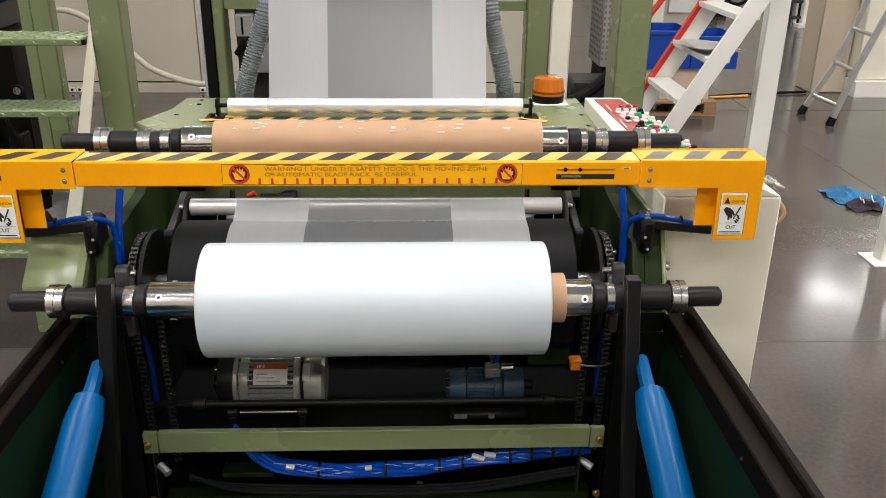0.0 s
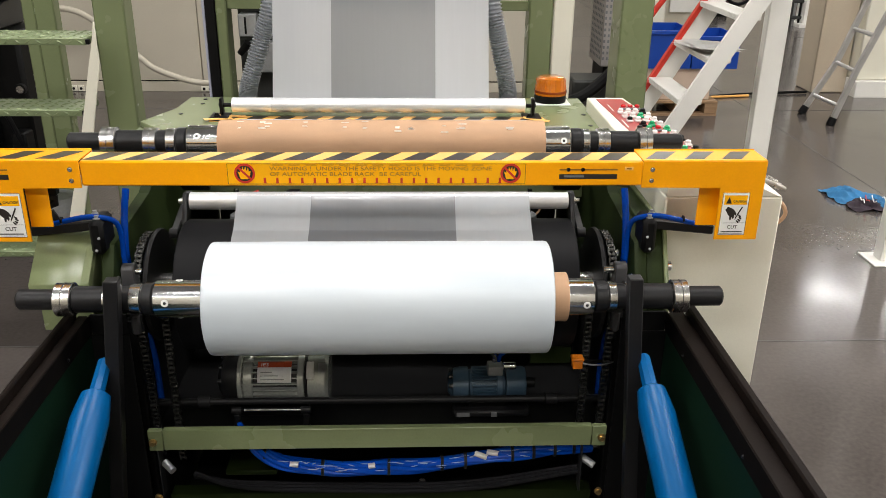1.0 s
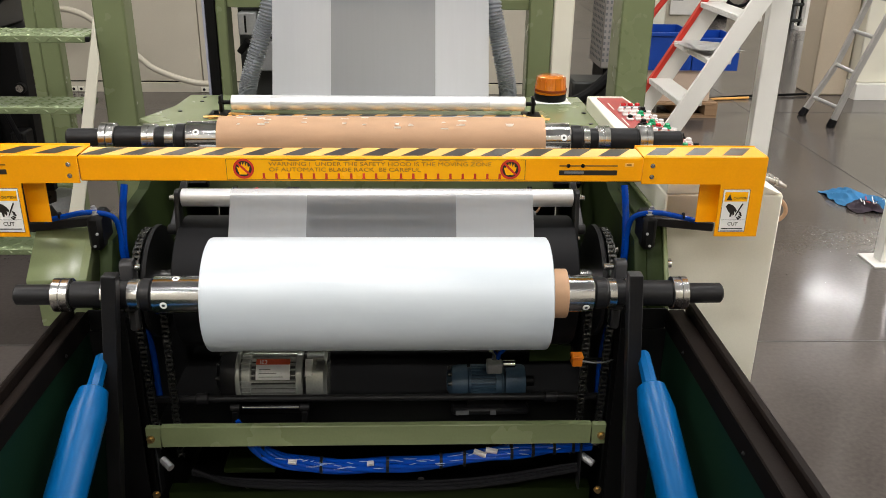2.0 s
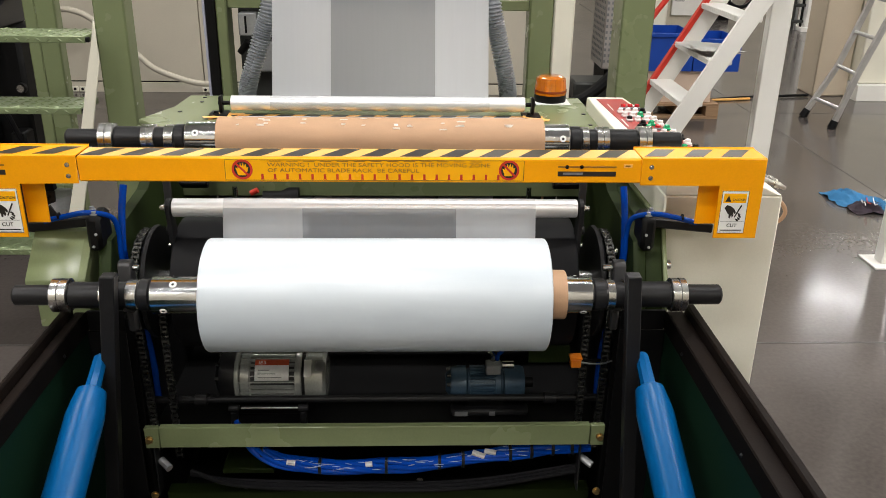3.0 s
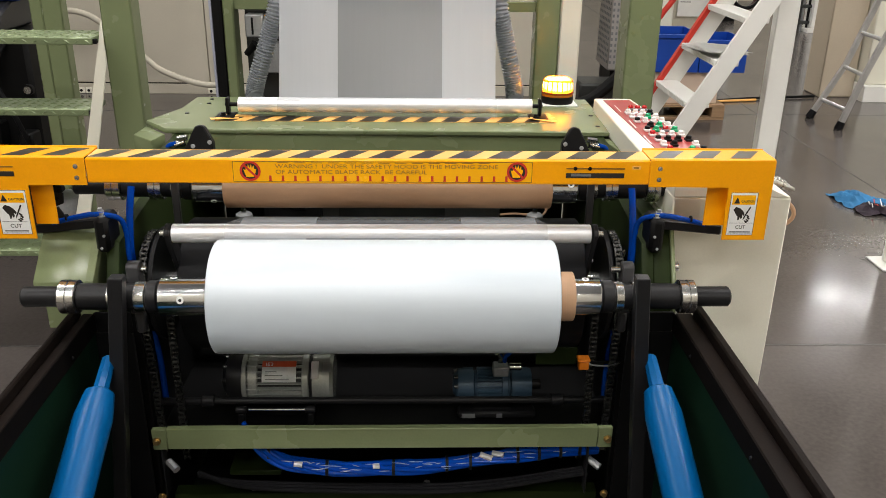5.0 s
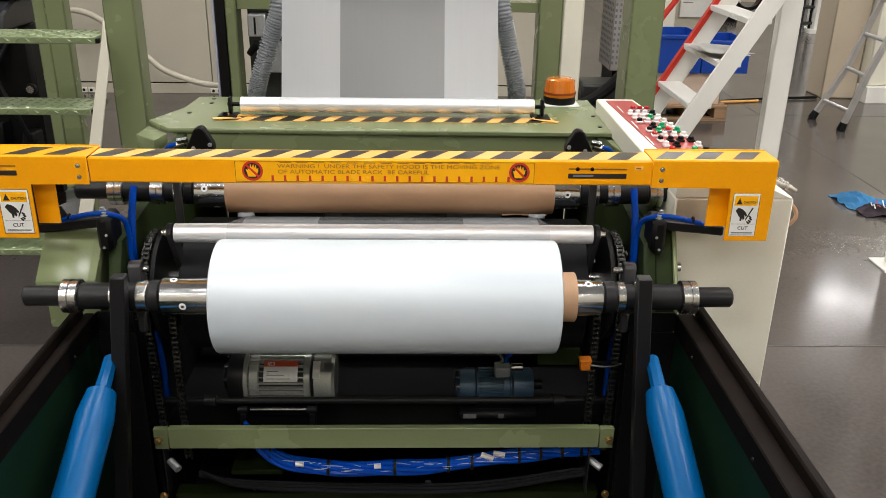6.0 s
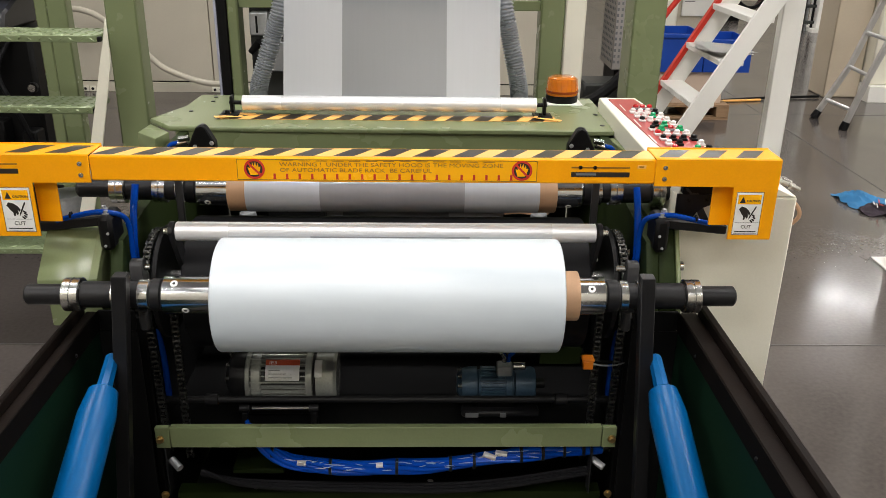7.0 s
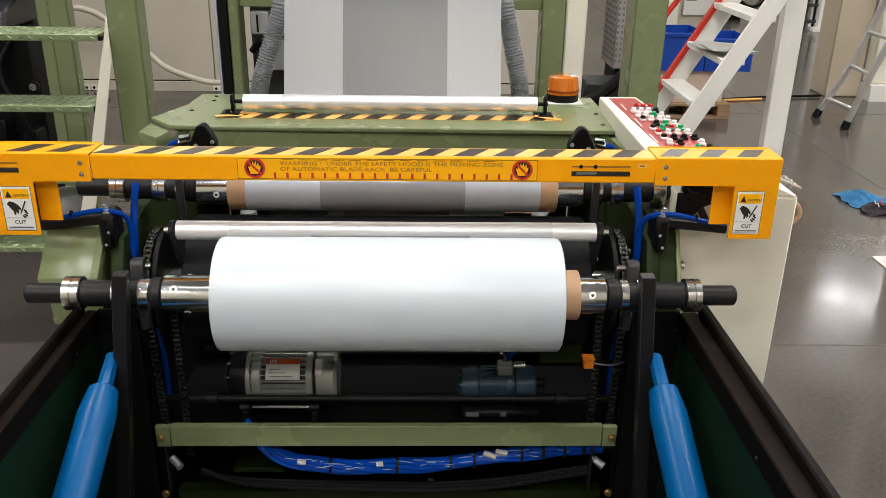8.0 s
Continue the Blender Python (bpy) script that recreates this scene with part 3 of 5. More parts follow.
# ---- unloading arms and blue cylinders ----
for s, x in ((-1, -0.5), (1, 0.513)):
    a = thing("roll_unloader", "flat black steel roll unloader standing against the winding shaft", "machine arm", (x, -0.05, 0), "unloading arms")
    xb = x - 0.077 if s < 0 else x + 0.052
    bm = box(bmesh.new(), x - 0.0142, x + 0.0142, -0.058, -0.031, 0.05, 0.915, 0.0018)
    for v in bm.verts:
        f = (0.915 - v.co.z) / 0.865
        v.co.x += (xb - x) * f
        v.co.y -= 0.045 * f
    part("bar", bm, BLACK_SATIN, a)
    part("pivot", barrel(xb - 0.03, xb + 0.03, -0.085, 0.09, 0.03), BLACK, a)
    part("foot", slab(xb - 0.05, xb + 0.05, -0.12, -0.03, 0, 0.065), BLACK, a)
    bm = bmesh.new()
    bolt(bm, (x + (xb - x) * 0.64 + s * 0.0158, -0.07, 0.36), (s, 0, 0), 0.005, 0.008)
    pieces("bolt", bm, ZINC, a)
    c = thing("air_cylinder", "bright blue painted air cylinder leaning against the arm", "cylinder", (s * 0.548, -0.3, 0), "air cylinders")
    xx = -0.536 if s < 0 else 0.546
    p0, p1 = Vector((xx, -0.055, 0.735)), Vector((xx + (0.03 if s > 0 else 0.0), -0.95, 0.25))
    d = (p1 - p0).normalized()
    part("clevis", sweep(bmesh.new(), [p0 - d * 0.01, p0 - d * 0.004, p0 + d * 0.066], [0.009, 0.0135, 0.0155], 8), BLUE, c)
    part("barrel", sweep(bmesh.new(), [p0 + d * 0.0665, p0 + d * 0.072, p0 + d * 0.10, p0 + d * 0.125, p1 - d * 0.12, p1 - d * 0.08], [0.020, 0.028, 0.0325, 0.036, 0.036, 0.030], 36), BLUE, c)
    part("end_eye", sweep(bmesh.new(), [p1 - d * 0.08, p1 + d * 0.5], [0.018, 0.018], 16), BLUE, c)

# ---- winding drum ----
DY, DZ, DR = 0.253, 0.766, 0.15
drum = thing("winding_drum", "matt black rubber-covered winding drum", "drum", (0, DY, DZ))
part("shell", barrel(-0.437, 0.442, DY, DZ, DR, 0.003, 96), RUBBER, drum)
part("journal", barrel(-0.565, 0.565, DY, DZ, 0.025), STEEL, drum)


def chain_wheel(s):
    x = s * 0.522
    t = thing("chain_sprocket", "oily black roller chain on a steel sprocket", "sprocket", (x, DY, DZ), "drum sprockets")
    part("wheel", lathe_x(bmesh.new(), DY, DZ, [(x - 0.004, 0.112), (x + 0.004, 0.112)], 60), BLACK, t)
    part("guard_disc", lathe_x(bmesh.new(), DY, DZ, [(x - s * 0.026, 0.128), (x - s * 0.018, 0.130), (x - s * 0.014, 0.126)], 60), BLACK, t)
    bm = bmesh.new()
    n = 56
    def link(p, d, k):
        u = Vector((1, 0, 0))
        w = d.cross(u)
        for off in (-0.0075, 0.0055):
            c = Vector(p) + u * (off + (0.0012 if k % 2 else -0.0012))
            vs = [bm.verts.new(c + d * a + w * b + u * e) for a, b, e in ((-.007, -.005, 0), (.007, -.005, 0), (.007, .005, 0), (-.007, .005, 0), (-.007, -.005, .002), (.007, -.005, .002), (.007, .005, .002), (-.007, .005, .002))]
            for f in ((0, 1, 2, 3), (7, 6, 5, 4), (0, 4, 5, 1), (1, 5, 6, 2), (2, 6, 7, 3), (3, 7, 4, 0)):
                bm.faces.new([vs[i] for i in f])
        sweep(bm, [Vector(p) - u * 0.008, Vector(p) + u * 0.008], 0.0042, 8)
    for k in range(n):
        a = math.pi * (-0.02 + 1.0 * k / 30) if k < 31 else None
        if a is not None:
            link((x, DY - 0.118 * math.cos(a), DZ + 0.118 * math.sin(a)), Vector((0, math.sin(a), math.cos(a))), k)
    for k in range(32):
        link((x, DY - 0.118 + 0.0009 * k, DZ - 0.0125 - 0.0125 * k), Vector((0, 0.07, -1)).normalized(), k)
        link((x + s * -0.038, DY - 0.06, DZ - 0.05 - 0.0125 * k), Vector((0, 0, -1)), k)
    part("roller_chain", bm, CHAIN, t, "dark oily steel roller chain")["kind"] = "stuff"
    return t


chain_wheel(-1)
chain_wheel(1)


# ---- rolls ----
def winding_shaft(t, y, z, x_in, x_out):
    """Air shaft with bearings; x_in and x_out end the paper tube."""
    part("shaft_end", barrel(-0.707, -0.63, y, z, 0.0205, 0.004), BLACK_SATIN, t)
    part("bearing", lathe_x(bmesh.new(), y, z, [(-0.63, 0.031), (-0.628, 0.034), (-0.614, 0.034), (-0.613, 0.0315), (-0.611, 0.0315), (-0.610, 0.034), (-0.597, 0.034), (-0.595, 0.031)]), STEEL, t)
    part("journal", barrel(-0.595, -0.483, y, z, 0.0265), BLACK_SATIN, t)
    part("bearing", lathe_x(bmesh.new(), y, z, [(-0.535, 0.028), (-0.533, 0.032), (-0.52, 0.032), (-0.519, 0.030), (-0.517, 0.030), (-0.516, 0.032), (-0.505, 0.032), (-0.503, 0.028)]), STEEL, t)
    part("bearing", barrel(-0.483, -0.461, y, z, 0.031), STEEL, t)
    part("collar", barrel(-0.461, -0.4355, y, z, 0.0325, 0.004), BLACK_SATIN, t)
    part("chrome_sleeve", barrel(-0.435, x_in, y, z, 0.038, 0.003), CHROME, t)
    part("chrome_sleeve", barrel(x_out, 0.443, y, z, 0.038, 0.003), CHROME, t)
    part("collar", barrel(0.4435, 0.472, y, z, 0.0325, 0.004), BLACK_SATIN, t)
    part("bearing", barrel(0.472, 0.489, y, z, 0.031), STEEL, t)
    part("bearing", lathe_x(bmesh.new(), y, z, [(0.505, 0.028), (0.507, 0.032), (0.518, 0.032), (0.519, 0.030), (0.521, 0.030), (0.522, 0.032), (0.535, 0.032), (0.537, 0.028)]), STEEL, t)
    part("journal", barrel(0.489, 0.602, y, z, 0.0265), BLACK_SATIN, t)
    part("bearing", lathe_x(bmesh.new(), y, z, [(0.602, 0.031), (0.604, 0.034), (0.617, 0.034), (0.618, 0.0315), (0.620, 0.0315), (0.621, 0.034), (0.633, 0.034), (0.635, 0.031)]), STEEL, t)
    part("shaft_end", barrel(0.635, 0.708, y, z, 0.0205, 0.004), BLACK_SATIN, t)
    for sx, turn in ((-0.409, 34), (-0.388, 124), (-0.409, 214), (-0.388, 304), (0.425, 20), (0.412, 200)):
        a = math.radians(turn)
        n = Vector((0, -math.cos(a), math.sin(a)))
        c = Vector((sx, y, z)) + n * 0.0376
        scr = part("set_screw", sweep(bmesh.new(), [c, c + n * 0.0009], [0.0076, 0.0070], 18), WHITE_STICK, t, "pale washer round a set screw")
        part("screw_socket", sweep(bmesh.new(), [c + n * 0.0009, c + n * 0.0012], [0.0034, 0.0032], 6), FOLLOW, scr)


RY, RZ, RR = 0.002, 0.8503, 0.1138
roll = thing("film_roll", "full roll of glossy white plastic film on a steel winding shaft", "film roll", (0, RY, RZ))
winding_shaft(roll, RY, RZ, -0.333, 0.385)
part("paper_tube", barrel(-0.336, 0.388, RY, RZ, 0.050, 0.001), KRAFT, roll, "brown cardboard tube end")
part("film_winding", lathe_x(bmesh.new(), RY, RZ, [(-0.3225, 0.0505), (-0.3225, RR - 0.004), (-0.321, RR - 0.001), (-0.318, RR), (0.343, RR), (0.3465, RR - 0.001), (0.3485, RR - 0.004), (0.3485, 0.0505)], 160), FILM, roll, "glossy white wound film")

KY0, KZ0, KY1, KZ1 = 0.37, 1.072, 0.322, 0.965
core = thing("paper_core", "empty brown cardboard core on a steel winding shaft", "core", (0, KY0, KZ0))
winding_shaft(core, KY0, KZ0, -0.36, 0.381)
part("paper_tube", barrel(-0.362, 0.382, KY0, KZ0, 0.050, 0.001, 64), KRAFT, core)
rng = random.Random(4)
for px in (-0.312, -0.262, -0.25, -0.165, -0.075, -0.03, 0.045, 0.075, 0.15, 0.185, 0.192, 0.30):
    for a0 in (58, 74):
        a = math.radians(a0 + rng.uniform(-9, 9) - (12 if px > 0 else 0))
        bm = bmesh.new()
        w, da = rng.uniform(0.003, 0.009), rng.uniform(0.03, 0.06)
        vs = [bm.verts.new((px + rng.uniform(-0.002, 0.002) + e * w, KY0 - 0.0509 * math.cos(a + f * da), KZ0 + 0.0509 * math.sin(a + f * da))) for e, f in ((-1, -1), (1, -1), (1, 1), (-1, 1))]
        f0 = bm.faces.new(vs)
        bmesh.ops.solidify(bm, geom=[f0], thickness=0.0004)
        part("tape_patch", bm, TAPE, core, "shiny clear tape patch")


# ---- film on its way ----
FX0, FX1, GA, GB = -0.327, 0.336, -0.160, 0.166


def strip_mesh(x0, x1, pts):
    """A thin sheet across x along a line of (y, z) points."""
    bm = bmesh.new()
    nx = 10
    rows_ = [[bm.verts.new((x0 + (x1 - x0) * i / nx, y, z)) for i in range(nx + 1)] for y, z in pts]
    for a, b in zip(rows_, rows_[1:]):
        for i in range(nx):
            bm.faces.new((a[i], a[i + 1], b[i + 1], b[i]))
    return bm


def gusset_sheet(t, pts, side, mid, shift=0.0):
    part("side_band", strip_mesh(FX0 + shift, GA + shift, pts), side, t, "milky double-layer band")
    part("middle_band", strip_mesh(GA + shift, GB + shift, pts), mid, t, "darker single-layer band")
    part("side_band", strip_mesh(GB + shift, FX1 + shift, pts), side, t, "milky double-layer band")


web = thing("film_web", "translucent gusseted plastic film web running down the tower", "film", (0, 1.02, 0))
WEB_LINE = [(0.926 + 0.774 * k / 12, 1.045 + 1.955 * k / 12) for k in range(13)][::-1]
LAP = [(0.90 + 0.0222 * math.sin(math.radians(a)), 1.0345 + 0.0222 * math.cos(math.radians(a))) for a in range(76, -130, -12)]
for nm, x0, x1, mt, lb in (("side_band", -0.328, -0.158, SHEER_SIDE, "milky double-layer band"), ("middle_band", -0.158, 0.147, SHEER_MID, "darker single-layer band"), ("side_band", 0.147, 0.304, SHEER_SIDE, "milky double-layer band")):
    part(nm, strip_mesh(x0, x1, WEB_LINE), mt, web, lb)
    part("roller_lap", strip_mesh(x0, x1, LAP), SHEER_THIN, web, "clear film lapping over the deck roller")
low = thing("film_web", "translucent film web passing below the deck", "film", (0, 0.93, 0))
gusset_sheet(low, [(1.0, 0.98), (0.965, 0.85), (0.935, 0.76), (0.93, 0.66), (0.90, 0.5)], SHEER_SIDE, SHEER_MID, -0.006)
onbase = thing("film_layer", "translucent film lying over the black winding drum", "film", (0, DY, DZ))
gusset_sheet(onbase, [(DY - (DR + 0.0012) * math.cos(math.radians(a)), DZ + (DR + 0.0012) * math.sin(math.radians(a))) for a in range(14, 150, 6)], SHEER_LOW_SIDE, SHEER_LOW_MID, 0.008)

# deck roller
dr = thing("deck_roller", "bright aluminium idler roller in black brackets on the deck", "roller", (0, 0.98, 1.0))
part("tube", barrel(-0.441, 0.408, 0.90, 1.0345, 0.0212, 0.001), ALU, dr)
part("spindle", barrel(-0.480, 0.44, 0.90, 1.0345, 0.006), BLACK, dr)
for x in (-0.472, 0.432):
    part("bracket", slab(x - 0.0045, x + 0.0045, 0.886, 0.914, 1.0076, 1.056, bev=0.003), BLACK, dr)
    part("bracket_foot", slab(x - 0.032, x + 0.022, 0.862, 0.925, 1.0022, 1.0065, bev=0.002), BLACK, dr)
    bm = bmesh.new()
    bolt(bm, (x - 0.012, 0.88, 1.0066), (0, 0, 1), 0.006, 0.009)
    part("bracket_bolt", bm, BLACK, dr)
hz = thing("hazard_strip", "yellow and black hazard tape along the deck slot", "tape", (0, 0.87, 1.0))
part("backing", slab(-0.498, 0.462, 0.838, 0.90, 1.0004, 1.0012, bev=0), HOOD_PALE, hz)
for k in range(12):
    x = -0.49 + k * 0.079
    part("stripe", prism(bmesh.new(), [(x, 0.8382), (x + 0.043, 0.8382), (x + 0.072, 0.8998), (x + 0.029, 0.8998)], "z", 1.0013, 1.0017), HAZ_BLACK, hz)
for x, y, a in ((-0.475, 0.855, 24), (0.437, 0.858, -22), (-0.445, 0.89, 4)):
    m = Matrix.Translation((x, y, 1.0045)) @ pose(0, 0, 0, 0, 3, a)
    bm = slab(-0.04, 0.04, -0.011, 0.011, -0.0004, 0.0004, bev=0)
    bm.transform(m)
    part("loose_end", bm, HOOD_PALE, hz, "curled loose end of the hazard tape")
# beacon
be = thing("warning_beacon", "orange warning beacon with a black base on a white plate", "beacon", (0.513, 1.10, 1.0))
part("plate", slab(0.46, 0.572, 1.045, 1.15, 1.0005, 1.0035), WHITE_STICK, be)
def lathe_z(x, y, prof, seg=36):
    return sweep(bmesh.new(), [(x, y, z) for z, r in prof], [r for z, r in prof], seg)
part("base", lathe_z(0.514, 1.10, [(1.0036, 0.049), (1.010, 0.050), (1.024, 0.050), (1.026, 0.047)]), BLACK, be)
part("lens", lathe_z(0.514, 1.10, [(1.0262, 0.050), (1.032, 0.0505), (1.035, 0.0485), (1.066, 0.0465), (1.077, 0.043), (1.082, 0.034), (1.0825, 0.0)]), AMBER, be)
part("lens_ring", lathe_z(0.514, 1.10, [(1.0335, 0.0515), (1.040, 0.0515)]), material("dark_amber_band", (0.22, 0.04, 0.004), 0.2), be, "dark amber band")
for k in range(18):
    a = math.radians(20 * k)
    part("lens_rib", rod(bmesh.new(), (0.514 + 0.048 * math.cos(a), 1.10 + 0.048 * math.sin(a), 1.041), (0.514 + 0.0445 * math.cos(a), 1.10 + 0.0445 * math.sin(a), 1.074), 0.0016, 6), AMBER, be)

FLASH = bpy.data.materials.new("xenon_flash")
FLASH.use_nodes = True
_b = FLASH.node_tree.nodes["Principled BSDF"]
_b.inputs["Emission Color"].default_value, _b.inputs["Emission Strength"].default_value = (1, 0.72, 0.20, 1), 240.0
flash = part("flash_tube", lathe_z(0.514, 1.10, [(1.006, 0.030), (1.008, 0.034), (1.019, 0.034), (1.021, 0.028)], 24), FLASH, be, "glowing flash tube")

# corrugated ducts
for ctrl, lab in (([(-0.442, 1.14, 0.99), (-0.432, 1.14, 1.05), (-0.388, 1.15, 1.18), (-0.350, 1.16, 1.32), (-0.345, 1.3, 1.6), (-0.34, 1.5, 2.0)], "grey corrugated suction duct bending up beside the film"),
                  ([(0.386, 1.14, 0.99), (0.38, 1.14, 1.05), (0.35, 1.14, 1.18), (0.322, 1.15, 1.32), (0.308, 1.3, 1.6), (0.30, 1.5, 2.0)], "grey corrugated suction duct rising behind the film edge")):
    d = thing("corrugated_duct", lab, "duct", ctrl[0], "suction ducts")
    pts = curve_points(ctrl, 60)
    part("tube", sweep(bmesh.new(), pts, [0.0290 if (i // 2) % 2 else 0.0245 for i in range(len(pts))], 24), DUCT, d)

# ---- swinging contact roller: drawn at the drum's crown, turned by motions() ----
SW, PY, PZ = 0.212, 0.207, 0.762
swing = thing("contact_roller", "bright aluminium contact roller on black swing arms", "roller", (0, PY, PZ))
part("tube", barrel(-0.428, 0.436, PY, PZ + SW, 0.0198, 0.001), ALU, swing)
part("spindle", barrel(-0.449, 0.457, PY, PZ + SW, 0.006), STEEL, swing)
for x in (-0.437, 0.445):
    part("arm", prism(bmesh.new(), [(PY - 0.012, PZ + 0.075), (PY + 0.012, PZ + 0.075), (PY + 0.017, PZ + 0.10), (PY + 0.017, PZ + SW + 0.012), (PY + 0.008, PZ + SW + 0.019), (PY - 0.008, PZ + SW + 0.019), (PY - 0.017, PZ + SW + 0.012), (PY - 0.017, PZ + 0.10)], "x", x - 0.005, x + 0.005, 0.001), BLACK_SATIN, swing)
    part("hub", barrel(*sorted((x - math.copysign(0.012, x), x - math.copysign(0.0055, x))), PY, PZ, 0.085), BLACK, swing)
    bm = bmesh.new()
    bolt(bm, (x + math.copysign(0.0062, x), PY, PZ + SW), (math.copysign(1, x), 0, 0), 0.006, 0.012)
    bolt(bm, (x + math.copysign(0.0062, x), PY, PZ + 0.12), (math.copysign(1, x), 0, 0), 0.004, 0.006)
    pieces("bolt", bm, ZINC, swing)
def tangent(side):
    """Film from the contact roller to the drum, in the (y, z) plane of the upright arm."""
    r, q = DR + 0.002, 0.0220
    cy, cz = PY - DY, PZ + SW - DZ
    d = math.hypot(cy, cz)
    lean, a = math.atan2(cy, cz), math.acos((r - q) / d)
    over, down = [], []
    for k in range(6):
        b = lean + side * a * k / 5
        over.append((PY + q * math.sin(b), PZ + SW + q * math.cos(b)))
    b = lean + side * a
    return over, [over[-1], (DY + r * math.sin(b), DZ + r * math.cos(b))]


sheet = thing("film_span", "translucent film span running from the contact roller to the drum", "film", (0, PY, PZ))
gusset_sheet(sheet, tangent(-1)[1], SHEER_LOW_SIDE, SHEER_LOW_MID, 0.008)
tail = thing("film_span", "translucent film span running up to the contact roller", "film", (0, PY, PZ + SW))
gusset_sheet(tail, [(PY, PZ + SW + 0.021), (PY + 0.10, PZ + SW + 0.021), (PY + 0.195, PZ + SW + 0.021)], SHEER_TAIL_SIDE, SHEER_TAIL_MID, 0.008)
part("roller_lap", strip_mesh(FX0 + 0.008, FX1 + 0.008, tangent(-1)[0][::-1] + tangent(1)[0][1:4]), SHEER_THIN, sheet, "clear film lapping over the roller")
blade_arm = None
for x in (-0.461, 0.464):
    arm = thing("blade_lever", "slim grey steel lever of the film cutter", "lever", (x, 0.26, 0.89), "blade levers")
    part("bar", slab(x - 0.008, x + 0.008, 0.255, 0.267, 0.89, 1.055, bev=0.002), FOLLOW, arm)
    part("knuckle", barrel(x - 0.010, x + 0.010, 0.261, 0.89, 0.012), BLACK_SATIN, arm)
    blade_arm = (blade_arm or []) + [(arm, x)]
wrap = thing("film_wrap", "first wraps of translucent film on the cardboard core", "film", (0, KY0, KZ0))
gusset_sheet(wrap, [(KY0 - 0.0512 * math.cos(math.radians(a)), KZ0 + 0.0512 * math.sin(math.radians(a))) for a in range(-88, 89, 8)], SHEER_CORE_SIDE, SHEER_CORE_MID, 0.006)

# rising clamps that follow the core down
clamps = []
for s in (-1, 1):
    x = s * 0.49
    c = thing("core_clamp", "black wedge-shaped core clamp with silver air fittings", "clamp", (x, 0.60, 0.90), "core clamps")
    clamps.append((c, x))
    part("wedge", prism(bmesh.new(), [(x + s * a, z) for a, z in ((0.036, 0.88), (0.036, 0.985), (0.010, 1.040), (-0.004, 1.046), (-0.014, 1.040), (-0.036, 1.0), (-0.036, 0.88))], "y", 0.585, 0.615, 0.003), BLACK, c)
    bm = bmesh.new()
    bolt(bm, (x - s * 0.028, 0.5845, 1.0), (0, -1, 0), 0.004, 0.005)
    bolt(bm, (x + s * 0.015, 0.5845, 0.99), (0, -1, 0), 0.004, 0.005)
    pieces("bolt", bm, GALV, c)
    part("fitting", rod(bmesh.new(), (x + s * 0.037, 0.60, 1.0), (x + s * 0.066, 0.60, 0.992), 0.010, 14, 0.002), STEEL, c)
    part("fitting_nut", rod(bmesh.new(), (x + s * 0.030, 0.59, 1.012), (x + s * 0.056, 0.59, 1.008), 0.008, 6), STEEL, c)
    part("hose", sweep(bmesh.new(), curve_points([(x + s * 0.06, 0.595, 0.998), (x + s * 0.085, 0.6, 0.985), (x + s * 0.09, 0.61, 0.93)]), 0.006, 10), HOSE, c)

# ---- yellow safety hood ----
hood = thing("safety_hood", "yellow safety hood with hazard stripes and warning signs", "safety guard", (0.05, 0.1, 0.95))
HY0, HY1, HZ0, HZ1 = 0.073, 0.142, 1.0635, 1.1145
bm = box(bmesh.new(), -0.575, 0.541, HY0, HY1, HZ0, HZ1, 0.003)
part("cover", bm, HOOD, hood)
for s, x0, x1, xo, slot in ((-1, -0.795, -0.574, -0.795, -0.74), (1, 0.5385, 0.791, 0.791, 0.43)):
    xc = s * 0.702 if s > 0 else -0.690
    outline = [(x0, HZ1 + 0.002), (x1, HZ1 + 0.002), (x1, 0.947), (xc, 0.947), (xc, HZ0 - 0.003), (x0, HZ0 - 0.003)]
    if s < 0:
        outline = [(x1, HZ1 + 0.002), (x0, HZ1 + 0.002), (x0, 0.947), (xc, 0.947), (xc, HZ0 - 0.003), (x1, HZ0 - 0.003)]
    part("end_bracket", prism(bmesh.new(), outline, "y", HY0 - 0.0035, HY0 - 0.0005, 0.0006), HOOD, hood)
    part("bracket_top", slab(min(x0, x1), max(x0, x1), HY0 - 0.0004, HY1 + 0.004, HZ1 + 0.0005, HZ1 + 0.003, bev=0.0008), HOOD, hood)
    part("bracket_back", slab(min(x0, x1), max(x0, x1), HY1 + 0.004, HY1 + 0.0065, HZ0, HZ1 + 0.005, bev=0.0008), HOOD, hood)
    xi0, xi1 = (0.671, 0.715) if s > 0 else (-0.702, -0.657)
    part("inner_tab", slab(xi0, xi1, HY0 + 0.030, HY0 + 0.033, 0.966, HZ0 - 0.004, bev=0.0008), HOOD, hood)
    bm = bmesh.new()
    for dz in (1.099, 1.076):
        bolt(bm, (0.558 if s > 0 else -0.592, HY0 - 0.0036, dz), (0, -1, 0), 0.0034, 0.004)
    pieces("bolt", bm, STEEL, hood)
